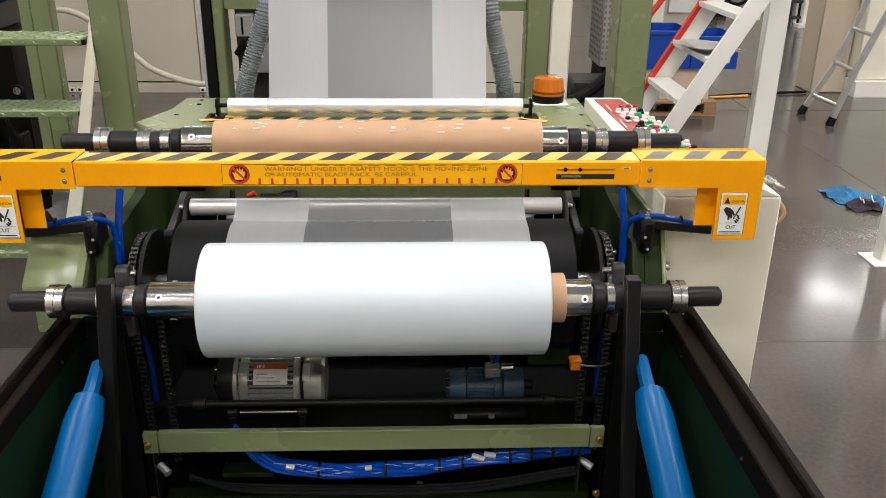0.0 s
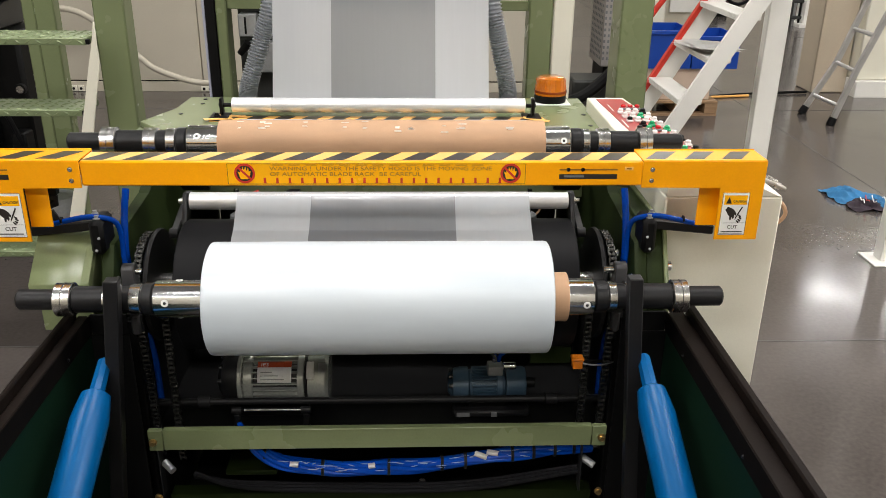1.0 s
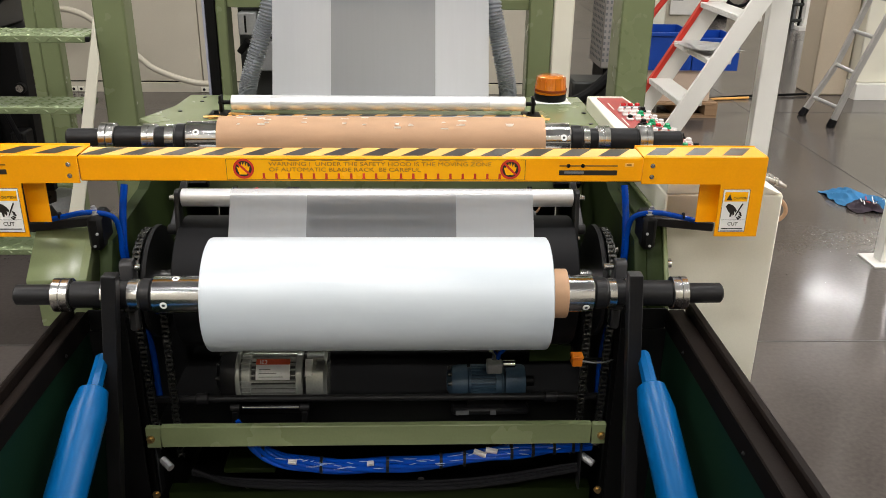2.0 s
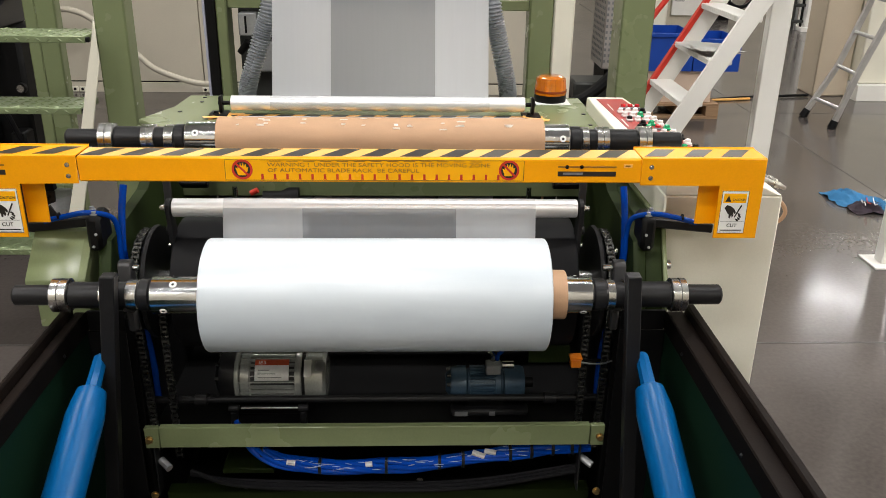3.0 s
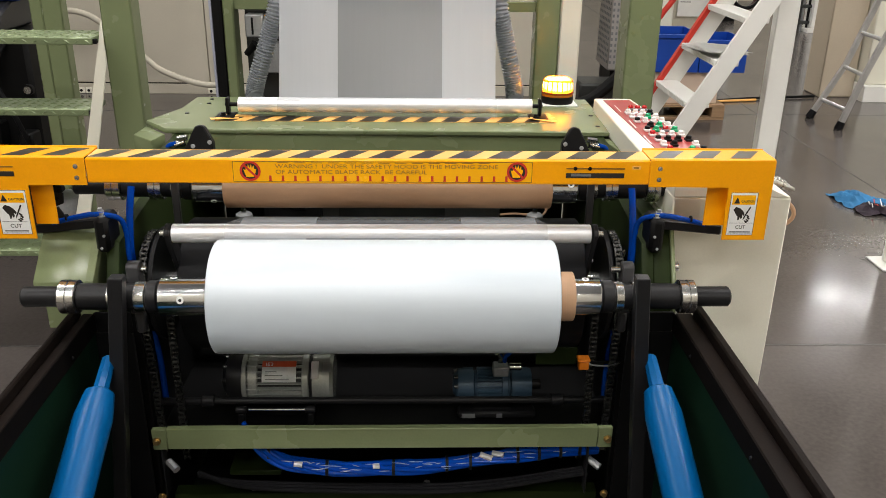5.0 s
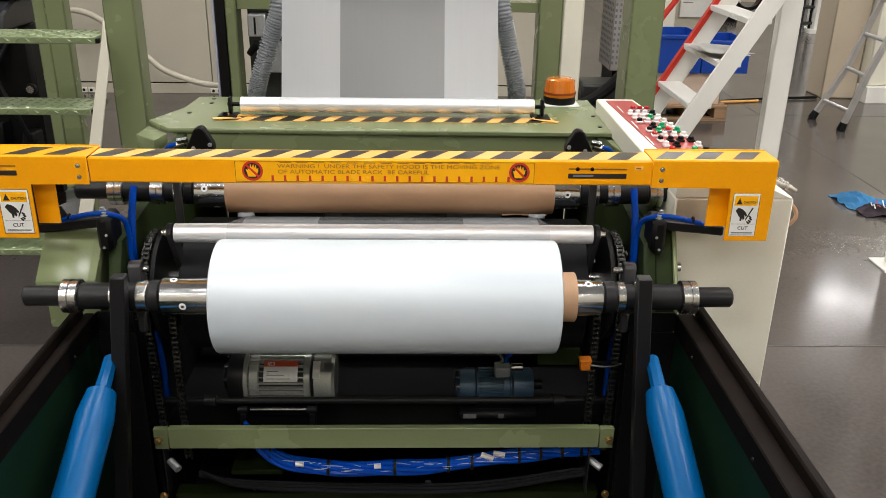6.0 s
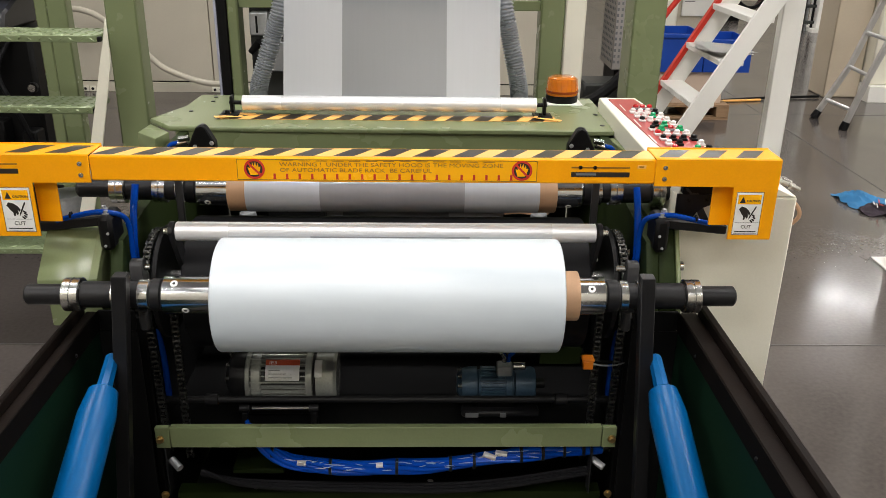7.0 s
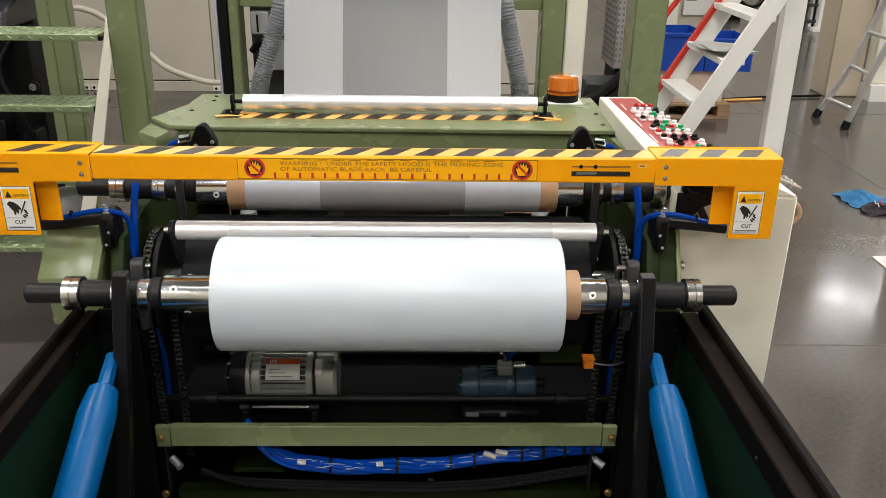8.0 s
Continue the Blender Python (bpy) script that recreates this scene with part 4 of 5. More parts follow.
# slotted adjusters
for x0, x1 in ((0.371, 0.488), (-0.80, -0.712)):
    yf = HY0 - 0.0002 if x0 > 0 else HY0 - 0.0037
    part("slot", slab(x0, x1, yf - 0.0012, yf, 1.0785, 1.0885, bev=0.0004), INK, hood)
    part("slot_line", slab(x0, x1, yf - 0.0012, yf, 1.0965, 1.0995, bev=0.0003), INK_BROWN, hood)
    part("slot_slide", slab(x0 + 0.01, x0 + 0.05, yf - 0.0018, yf - 0.0013, 1.082, 1.0865, bev=0.0002), GREY, hood)
    bm = bmesh.new()
    for dx in (0.018, 0.047):
        bolt(bm, (x0 + dx, yf - 0.0012, 1.098), (0, -1, 0), 0.0028, 0.003)
    pieces("screw", bm, BLACK, hood)
part("size_tag", slab(0.503, 0.520, HY0 - 0.0008, HY0 - 0.0001, 1.0965, 1.1035, bev=0), HOOD_PALE, hood)
part("tag_bar", slab(0.506, 0.516, HY0 - 0.0012, HY0 - 0.0009, 1.0985, 1.1015, bev=0), INK_BROWN, hood)
# hazard stripes on the lid
part("tape", slab(-0.572, 0.538, HY0 + 0.006, HY1 - 0.006, HZ1 + 0.0002, HZ1 + 0.0006, bev=0), HOOD_PALE, hood)
for k in range(14):
    x = -0.572 + k * 0.0785
    part("stripe", prism(bmesh.new(), [(x, HY0 + 0.008), (x + 0.041, HY0 + 0.008), (x + 0.077, HY1 - 0.008), (x + 0.036, HY1 - 0.008)], "z", HZ1 + 0.0007, HZ1 + 0.0010), HAZ_BLACK, hood)
for xs in (0.545, 0.624, 0.700, -0.660, -0.738):
    part("stripe", prism(bmesh.new(), [(xs, HY0 + 0.008), (xs + 0.041, HY0 + 0.008), (xs + 0.077, HY1 - 0.008), (xs + 0.036, HY1 - 0.008)], "z", HZ1 + 0.0032, HZ1 + 0.0035), HAZ_BLACK, hood)
# long warning sign on the face
sign = part("warning_sign", slab(-0.289, 0.304, HY0 - 0.0008, HY0 - 0.0002, 1.0665, 1.1115, bev=0), SIGN, hood, "yellow warning sign with red and black print")
for b in ((-0.288, 0.303, 1.1095, 1.1103), (-0.288, 0.303, 1.0680, 1.0688), (-0.288, -0.2872, 1.0688, 1.1095), (0.3022, 0.303, 1.0688, 1.1095)):
    part("border", slab(b[0], b[1], HY0 - 0.0013, HY0 - 0.0009, b[2], b[3], bev=0), INK, sign)
for words, x, z, sz, sq in (("WARNING !  UNDER THE SAFETY HOOD IS THE MOVING ZONE", -0.205, 1.0965, 0.0115, 1.33), ("OF AUTOMATIC BLADE RACK  BE CAREFUL", -0.205, 1.0850, 0.0115, 1.33)):
    lettering(words, sz, Matrix.Translation((x, HY0 - 0.0012, z)) @ pose(0, 0, 0, 90), INK_BROWN, sign, sq)
for k in range(13):
    part("print_bar", slab(-0.20 + k * 0.033, -0.178 + k * 0.033, HY0 - 0.0013, HY0 - 0.0009, 1.1068, 1.1082, bev=0), INK_BROWN, sign)
for k in range(20):
    x = -0.218 + k * 0.0246
    part("tick", prism(bmesh.new(), [(x - 0.0008, 1.0700), (x + 0.0062, 1.0700), (x + 0.0050, 1.0722), (x + 0.0050, 1.0812), (x + 0.0004, 1.0812), (x + 0.0004, 1.0722)], "y", HY0 - 0.0014, HY0 - 0.0009), RED, sign)


def disc(x, z, r0, r1, y, seg=36, h=0.0004):
    bm = bmesh.new()
    rr = [[bm.verts.new((x + r * math.cos(2 * math.pi * k / seg), yy, z + r * math.sin(2 * math.pi * k / seg))) for k in range(seg)] for r, yy in ((max(r0, 1e-5), y), (r1, y), (r1, y + h))]
    for a, b in zip(rr, rr[1:]):
        for k in range(seg):
            bm.faces.new((a[k], a[(k + 1) % seg], b[(k + 1) % seg], b[k]))
    return bm


for x in (-0.254, 0.273):
    z = 1.0905
    part("mark_disc", disc(x, z, 0, 0.0190, HY0 - 0.0014), INK, sign, "black disc of the prohibition mark")
    part("mark_palm", prism(bmesh.new(), [(x + (a - x) * 1.2, z + (b - z) * 1.2) for a, b in [(x - 0.007, z - 0.010), (x + 0.005, z - 0.010), (x + 0.009, z - 0.002), (x + 0.010, z + 0.004), (x + 0.007, z + 0.003), (x + 0.006, z + 0.010), (x + 0.003, z + 0.004), (x + 0.002, z + 0.012), (x - 0.001, z + 0.005), (x - 0.003, z + 0.012), (x - 0.004, z + 0.004), (x - 0.008, z + 0.009), (x - 0.007, z + 0.001), (x - 0.011, z + 0.003)]], "y", HY0 - 0.0018, HY0 - 0.0015), SIGN, sign)
    part("mark_ring", disc(x, z, 0.0160, 0.0205, HY0 - 0.0022), RED, sign, "red ring of the prohibition mark")
    part("mark_bar", prism(bmesh.new(), [(x - 0.0130, z + 0.0100), (x - 0.0100, z + 0.0130), (x + 0.0130, z - 0.0100), (x + 0.0100, z - 0.0130)], "y", HY0 - 0.0023, HY0 - 0.0019), RED, sign)


def caution_sticker(x0, x1, z0, z1):
    y = HY0 - 0.0037
    w, h = x1 - x0, z1 - z0
    st = part("caution_sticker", slab(x0, x1, y - 0.0006, y, z0, z1, bev=0), WHITE_STICK, hood, "white and yellow caution sticker")
    part("sticker_head", slab(x0 + 0.004, x1 - 0.004, y - 0.0010, y - 0.0007, z1 - h * 0.28, z1 - h * 0.06, bev=0), SIGN, st)
    part("sticker_triangle", prism(bmesh.new(), [(x0 + w * 0.14, z1 - h * 0.25), (x0 + w * 0.36, z1 - h * 0.25), (x0 + w * 0.25, z1 - h * 0.10)], "y", y - 0.0014, y - 0.0011), INK, st)
    lettering("CAUTION", w * 0.120, Matrix.Translation((x0 + w * 0.40, y - 0.0014, z1 - h * 0.225)) @ pose(0, 0, 0, 90), INK, st, 0.95)
    lettering("CUT", w * 0.19, Matrix.Translation((x0 + w * 0.31, y - 0.0012, z0 + h * 0.155)) @ pose(0, 0, 0, 90), INK, st)
    def q(pts):
        return [(x0 + w * a, z0 + h * b) for a, b in pts]
    part("pictogram", prism(bmesh.new(), q([(0.15, 0.60), (0.24, 0.67), (0.40, 0.64), (0.52, 0.58), (0.60, 0.50), (0.56, 0.46), (0.50, 0.50), (0.52, 0.42), (0.47, 0.38), (0.43, 0.44), (0.40, 0.36), (0.35, 0.36), (0.34, 0.45), (0.29, 0.47), (0.22, 0.54)]), "y", y - 0.0014, y - 0.0009), INK, st)
    part("pictogram_blade", prism(bmesh.new(), q([(0.76, 0.68), (0.80, 0.66), (0.60, 0.41), (0.55, 0.36), (0.56, 0.42)]), "y", y - 0.0016, y - 0.0011), INK, st)
    for a, b in ((0.66, 0.47), (0.69, 0.42), (0.66, 0.37), (0.60, 0.34)):
        part("pictogram_tip", prism(bmesh.new(), q([(a, b), (a + 0.03, b + 0.02), (a + 0.12, b - 0.015), (a + 0.12, b - 0.04), (a + 0.08, b - 0.05)]), "y", y - 0.0014, y - 0.0009), INK, st)
    for b in ((x0, x1, z1 - 0.0008, z1), (x0, x1, z0, z0 + 0.0008), (x0, x0 + 0.0008, z0 + 0.0009, z1 - 0.0009), (x1 - 0.0008, x1, z0 + 0.0009, z1 - 0.0009)):
        part("border", slab(b[0], b[1], y - 0.0010, y - 0.0007, b[2], b[3], bev=0), INK, st)
    part("rule", slab(x0 + w * 0.06, x1 - w * 0.06, y - 0.0010, y - 0.0007, z0 + h * 0.285, z0 + h * 0.292, bev=0), INK, st)
    part("small_print", slab(x0 + w * 0.10, x1 - w * 0.10, y - 0.0010, y - 0.0007, z0 + h * 0.065, z0 + h * 0.088, bev=0), INK, st)
    part("rule", slab(x0 + w * 0.06, x1 - w * 0.06, y - 0.0010, y - 0.0007, z0 + h * 0.03, z0 + h * 0.036, bev=0), INK, st)


caution_sticker(0.709, 0.764, 0.958, 1.050)
caution_sticker(-0.756, -0.697, 0.957, 1.050)

# knife carriage that shoots across under the hood when the film is cut
knife = thing("knife_carriage", "black steel knife carriage with a curved cut-out under the hood", "machine carriage", (0.675, 0.213, 0.96))
part("plate", prism(bmesh.new(), [(0.634, 0.931), (0.659, 0.928), (0.671, 0.936), (0.675, 0.947), (0.681, 0.956), (0.692, 0.965), (0.712, 0.972), (0.714, 0.996), (0.634, 0.997)], "y", 0.211, 0.216, 0.0008), BLACK_SATIN, knife)
part("brace", prism(bmesh.new(), [(0.697, 0.930), (0.716, 0.930), (0.697, 0.963), (0.683, 0.9555)], "y", 0.2165, 0.220, 0.0005), FOLLOW, knife)
part("slider", slab(0.644, 0.715, 0.205, 0.225, 0.9975, 1.03, bev=0.002), BLACK, knife)
part("blade", prism(bmesh.new(), [(0.648, 1.012), (0.655, 1.012), (0.664, 1.002), (0.678, 1.002), (0.678, 0.9985), (0.660, 0.9985)], "y", 0.2035, 0.2045), FOLLOW, knife)
bm = bmesh.new()
for px_, pz_ in ((0.660, 0.982), (0.648, 0.947), (0.700, 0.983)):
    bolt(bm, (px_, 0.2108, pz_), (0, -1, 0), 0.0028, 0.004)
pieces("bolt", bm, BLACK, knife)
part("guide_rail", slab(-0.79, 0.79, 0.1425, 0.146, 1.066, 1.10, bev=0.001), BLACK, hood)

# arms that carry the hood
for s in (-1, 1):
    c = thing("hood_arm", "black steel arm with bolts carrying the safety hood", "machine arm", (s * 0.64, 0.2, 0.93), "hood arms")
    bm = box(bmesh.new(), *sorted((s * 0.585, s * 0.742)), 0.178, 0.204, 0.930, 0.952, 0.003)
    for v in bm.verts:
        v.co.z -= 0.10 * (abs(v.co.x) - 0.585)
    part("bar", bm, BLACK_SATIN, c)
    part("block", slab(*sorted((s * 0.575, s * 0.605)), 0.14, 0.215, 0.885, 0.962, bev=0.008), BLACK, c)
    bm = bmesh.new()
    for k in range(2):
        bolt(bm, (s * (0.584 + 0.008 * k), 0.1395, 0.925 - 0.028 * k), (0, -1, 0.3), 0.0022, 0.004)
    bolt(bm, (s * 0.600, 0.18, 0.9655), (0, 0, 1), 0.005, 0.008)
    bolt(bm, (s * 0.59, 0.16, 0.9625), (0, 0, 1), 0.006, 0.008)
    pieces("bolt", bm, GALV, c)
    h = thing("air_hose", "glossy blue air hose looping to the machine side", "hose", (s * 0.55, 0.2, 0.9), "air hoses")
    part("tube", sweep(bmesh.new(), curve_points([(s * 0.70, 0.17, 0.943), (s * 0.65, 0.165, 0.957), (s * 0.61, 0.16, 0.966), (s * 0.575, 0.165, 0.962), (s * 0.558, 0.18, 0.945), (s * 0.553, 0.186, 0.91), (s * 0.554, 0.186, 0.86), (s * 0.553, 0.195, 0.80)]), 0.0058, 12), HOSE, h)
    part("second_tube", sweep(bmesh.new(), curve_points([(s * 0.556, 0.26, 0.995), (s * 0.557, 0.235, 0.95), (s * 0.557, 0.22, 0.91), (s * 0.557, 0.21, 0.87), (s * 0.556, 0.21, 0.83), (s * 0.554, 0.21, 0.78), (s * 0.537, 0.24, 0.6), (s * 0.533, 0.24, 0.45)]), 0.0078, 12), HOSE, h)
    part("cable_tie", barrel(*sorted((s * 0.664, s * 0.668)), 0.165, 0.9575, 0.0075, 0.0005, 12), BLACK, h)
    fo = thing("cam_follower", "grey steel cam follower block beside the sprocket", "follower", (s * 0.50, 0.06, 0.9), "cam followers")
    xa, xb = (-0.515, -0.489) if s < 0 else (0.497, 0.522)
    part("block", prism(bmesh.new(), [(0.045, 0.79), (0.045, 0.893), (0.052, 0.901), (0.068, 0.901), (0.075, 0.893), (0.075, 0.79)], "x", xa, xb, 0.002), FOLLOW, fo)
    part("stud", barrel(*sorted((s * 0.476, xb if s < 0 else xa)), 0.06, 0.884, 0.007), STEEL, fo)
    part("lower_block", slab(xa + 0.003, xb - 0.003, 0.05, 0.075, 0.74, 0.789, bev=0.005), FOLLOW, fo)


# ---- inside the frame, below the roll ----
def motor(name, label, x0, x1, y, z, r, mat, plate):
    t = thing(name, label, "motor", ((x0 + x1) / 2, y, z - r - 0.02))
    # grey motor's body is black, to paint the shade between its fins
    body = part("body", barrel(x0 + 0.05, x1 - 0.05, y, z, r * 0.84, 0.004, 40), BLACK_SATIN if plate else mat, t)
    for k in range(26):
        a = 2 * math.pi * k / 26
        n = Vector((0, -math.cos(a), math.sin(a)))
        c0, c1 = Vector((x0 + 0.06, y, z)) + n * r * 0.82, Vector((x1 - 0.06, y, z)) + n * r * 0.82
        u = Vector((0, n.z, -n.y)) * 0.0024
        bm = bmesh.new()
        vs = [bm.verts.new(p) for p in (c0 - u, c0 + u, c1 + u, c1 - u, c0 - u * 0.6 + n * r * 0.20, c0 + u * 0.6 + n * r * 0.20, c1 + u * 0.6 + n * r * 0.20, c1 - u * 0.6 + n * r * 0.20)]
        for f in ((0, 1, 2, 3), (7, 6, 5, 4), (0, 4, 5, 1), (1, 5, 6, 2), (2, 6, 7, 3), (3, 7, 4, 0)):
            bm.faces.new([vs[i] for i in f])
        part("fin", bm, mat, body)
    part("end_bell", lathe_x(bmesh.new(), y, z, [(x0, r * 0.55), (x0 + 0.012, r * 0.9), (x0 + 0.03, r), (x0 + 0.05, r)], 40), BLACK_SATIN if plate else mat, t)
    part("fan_cover", lathe_x(bmesh.new(), y, z, [(x1 - 0.05, r), (x1 - 0.008, r), (x1, r * 0.9)], 40), mat, t)
    part("clamp_ring", barrel(x1 - 0.075, x1 - 0.058, y, z, r * 1.03, 0.002, 40), mat, t)
    if plate:
        part("flange", barrel(x0 + 0.05, x0 + 0.062, y, z, r * 1.06, 0.002, 40), mat, t)
        part("fin_bridge", barrel(x0 + 0.063, x0 + 0.088, y, z, r * 1.0, 0.003, 40), mat, t)
        for xa, xb, b0, b1, mt in ((x1 - 0.052, x1 - 0.034, 26, 66, PLATE), (x1 - 0.024, x1 - 0.004, 40, 62, GALV)):
            tag = strip_mesh(xa, xb, [(y - r * 1.02 * math.cos(math.radians(b0 + (b1 - b0) * q / 6)), z + r * 1.02 * math.sin(math.radians(b0 + (b1 - b0) * q / 6))) for q in range(7)])
            bmesh.ops.solidify(tag, geom=list(tag.faces), thickness=0.0006)
            part("rating_tag", tag, mt, t, "small bright rating tag")
    # foot coloured black, as dark as the shaded space below the motor
    part("foot", slab(x0 + 0.05, x1 - 0.05, y - r * 0.8, y + r * 0.8, z - r - 0.02, z - r * 0.85), BLACK, t)
    bm = bmesh.new()
    for a in (20, 60, 110):
        aa = math.radians(a)
        bolt(bm, (x0 + 0.012, y - r * 0.8 * math.cos(aa), z + r * 0.8 * math.sin(aa)), (-1, 0, 0), 0.005, 0.010)
    pieces("bolt", bm, CHAIN, t)
    if plate:
        a0, a1 = 18, 66
        for nm, b0, b1, mt in (("name_plate", a0, a1, PLATE), ("name_plate_head", 52, a1, PLATE_RED)):
            bm = bmesh.new()
            rr_ = r * 1.03 if nm == "name_plate" else r * 1.03 + 0.0006
            pr = [(y - rr_ * math.cos(math.radians(b0 + (b1 - b0) * i / 6)), z + rr_ * math.sin(math.radians(b0 + (b1 - b0) * i / 6))) for i in range(7)]
            mid = strip_mesh(x0 + 0.100, x0 + 0.182, pr)
            bmesh.ops.solidify(mid, geom=list(mid.faces), thickness=0.0004)
            part(nm, mid, mt, t, "white and orange name plate" if nm == "name_plate" else "")
        for k in range(3):
            aa = math.radians(25 + 8 * k)
            bm = bmesh.new()
            rod(bm, (x0 + 0.108, y - (r * 1.03 + 0.0008) * math.cos(aa), z + (r * 1.03 + 0.0008) * math.sin(aa)), (x0 + 0.165 - 0.015 * k, y - (r * 1.03 + 0.0008) * math.cos(aa), z + (r * 1.03 + 0.0008) * math.sin(aa)), 0.0009, 5)
            part("print_bar", bm, GREY, t)
        aa = math.radians(54)
        lettering("IE3", 0.013, Matrix.Translation((x0 + 0.108, y - (r * 1.03 + 0.0016) * math.cos(aa), z + (r * 1.03 + 0.0016) * math.sin(aa))) @ pose(0, 0, 0, 30), WHITE_STICK, t, 1.2)
    return t


motor("gear_motor", "grey finned electric motor with an orange and white name plate", -0.400, -0.130, 0.30, 0.487, 0.062, GREY_MOTOR, True)
m2 = motor("gear_motor", "small navy blue electric motor", 0.165, 0.360, 0.30, 0.464, 0.042, NAVY, False)
part("terminal_box", slab(0.262, 0.30, 0.265, 0.30, 0.503, 0.530, bev=0.003), GALV, m2)
part("air_valve", rod(bmesh.new(), (0.30, 0.275, 0.528), (0.332, 0.275, 0.528), 0.010, 12, 0.002), STEEL, m2, "silver air valve")
part("valve_elbow", sweep(bmesh.new(), curve_points([(0.28, 0.28, 0.538), (0.28, 0.28, 0.552), (0.272, 0.278, 0.565)]), 0.007, 10), STEEL, m2)
part("valve_tube", sweep(bmesh.new(), curve_points([(0.29, 0.28, 0.54), (0.292, 0.27, 0.56), (0.30, 0.26, 0.575), (0.31, 0.26, 0.60)]), 0.005, 10), HOSE, m2)
# navy gear box coloured black for the shade it sits in
part("gear_box", slab(0.176, 0.37, 0.245, 0.285, 0.397, 0.4155, bev=0.006), BLACK_SATIN, m2)
for x, w in ((0.186, 0.032), (0.272, 0.014)):
    part("type_label", slab(x, x + w, 0.2425, 0.2445, 0.4005, 0.4125, bev=0), GALV, m2)
part("drive_stub", barrel(0.360, 0.385, 0.30, 0.464, 0.013), BLACK, m2)
ls = thing("line_shaft", "long black steel line shaft across the frame", "shaft", (0, 0.22, 0.47))
part("bar", barrel(-0.538, 0.538, 0.22, 0.468, 0.0085), BLACK_SATIN, ls)
for x in (-0.44, 0.40):
    part("collar", barrel(x, x + 0.03, 0.22, 0.468, 0.014), BLACK_SATIN, ls)
of = thing("cable_clip", "small orange plastic cable clip on a chain guard rod", "clip", (0.45, 0.12, 0.60))
part("body", slab(0.438, 0.461, 0.11, 0.132, 0.614, 0.634, bev=0.002), ORANGE, of)
part("cap", slab(0.435, 0.463, 0.108, 0.134, 0.6345, 0.641, bev=0.002), ORANGE, of)
part("wire", sweep(bmesh.new(), curve_points([(0.461, 0.121, 0.624), (0.485, 0.12, 0.620), (0.515, 0.13, 0.615), (0.54, 0.15, 0.61)]), 0.002, 8), GALV, of)
part("stay", rod(bmesh.new(), (0.449, 0.135, 0.62), (0.54, 0.17, 0.60), 0.004, 10), BLACK, of)
sl = thing("slide_rod", "thin polished slide rod under the grey motor", "rod", (-0.26, 0.2, 0.45))
part("rod", rod(bmesh.new(), (-0.327, 0.2, 0.456), (-0.192, 0.2, 0.456), 0.0042, 12), STEEL, sl)
for x in (-0.345, -0.18):
    part("rod_end", barrel(x - 0.012, x + 0.012, 0.2, 0.456, 0.008, 0.001, 16), BLACK_SATIN, sl)
    part("holder", slab(x - 0.008, x + 0.008, 0.192, 0.21, 0.3955, 0.4475), BLACK, sl)
# blue hose bundle under the beam
bundle = thing("hose_bundle", "bundle of blue air hoses tied with black cable ties", "hose bundle", (0.1, 0.12, 0.35))
core_pts = [Vector(p) for p in ((-0.335, 0.16, 0.43), (-0.29, 0.13, 0.395), (-0.23, 0.115, 0.365), (-0.12, 0.11, 0.352), (0.0, 0.11, 0.352), (0.10, 0.11, 0.357), (0.22, 0.11, 0.372), (0.32, 0.11, 0.388), (0.42, 0.115, 0.398), (0.50, 0.12, 0.405))]
rng = random.Random(9)
for k in range(14):
    a = 2 * math.pi * k / 10
    rad = 0.004 if k > 9 else 0.0120
    pts = [p + Vector((0, math.cos(a + 0.9 * i + rng.uniform(-0.4, 0.4)) * rad, math.sin(a + 0.9 * i + rng.uniform(-0.4, 0.4)) * rad)) for i, p in enumerate(core_pts)]
    part("hose", sweep(bmesh.new(), curve_points(pts, 6), 0.0058, 10), HOSE, bundle)
for i, x in enumerate((-0.27, -0.135, 0.02, 0.145, 0.20, 0.31, 0.36, 0.41, 0.455)):
    j = min(range(len(core_pts) - 1), key=lambda q: abs((core_pts[q].x + core_pts[q + 1].x) / 2 - x))
    a, b = core_pts[j], core_pts[j + 1]
    f = (x - a.x) / (b.x - a.x)
    c = a.lerp(b, f)
    part("cable_tie", sweep(bmesh.new(), [c - Vector((0.0035, 0, 0)), c + Vector((0.0035, 0, 0))], 0.0196, 18), BLACK, bundle)
for x, z, a, w in ((-0.2, 0.377, 8, 0.010), (-0.02, 0.371, -6, 0.008), (0.235, 0.396, 24, 0.016), (0.262, 0.403, 12, 0.014)):
    bm = strip_mesh(-w, w, [(0.004, -0.007), (0.0, -0.003), (0.003, 0.002), (0.0, 0.007)])
    bmesh.ops.solidify(bm, geom=list(bm.faces), thickness=0.0006)
    bm.transform(Matrix.Translation((x, 0.091, z)) @ pose(0, 0, 0, -20, a, 0))
    part("paper_tag", bm, WHITE_STICK, bundle, "crumpled white tape tag")
rng = random.Random(31)
for k in range(46):
    j = rng.randrange(2, len(core_pts) - 2)
    c = core_pts[j].lerp(core_pts[j + 1], rng.random())
    a = math.radians(rng.uniform(5, 75))
    d = Vector((rng.uniform(0.006, 0.018), 0, rng.uniform(-0.003, 0.003)))
    p = c + Vector((0, -math.cos(a), math.sin(a))) * 0.0186
    part("wrap_crease", sweep(bmesh.new(), [p - d, p, p + d], [0.0003, 0.0012, 0.0003], 6), WRAP, bundle, "glossy crease of clear wrapping film")
cb2 = thing("black_cables", "black cables lying along the lower beam", "cable", (0, 0.12, 0.31))
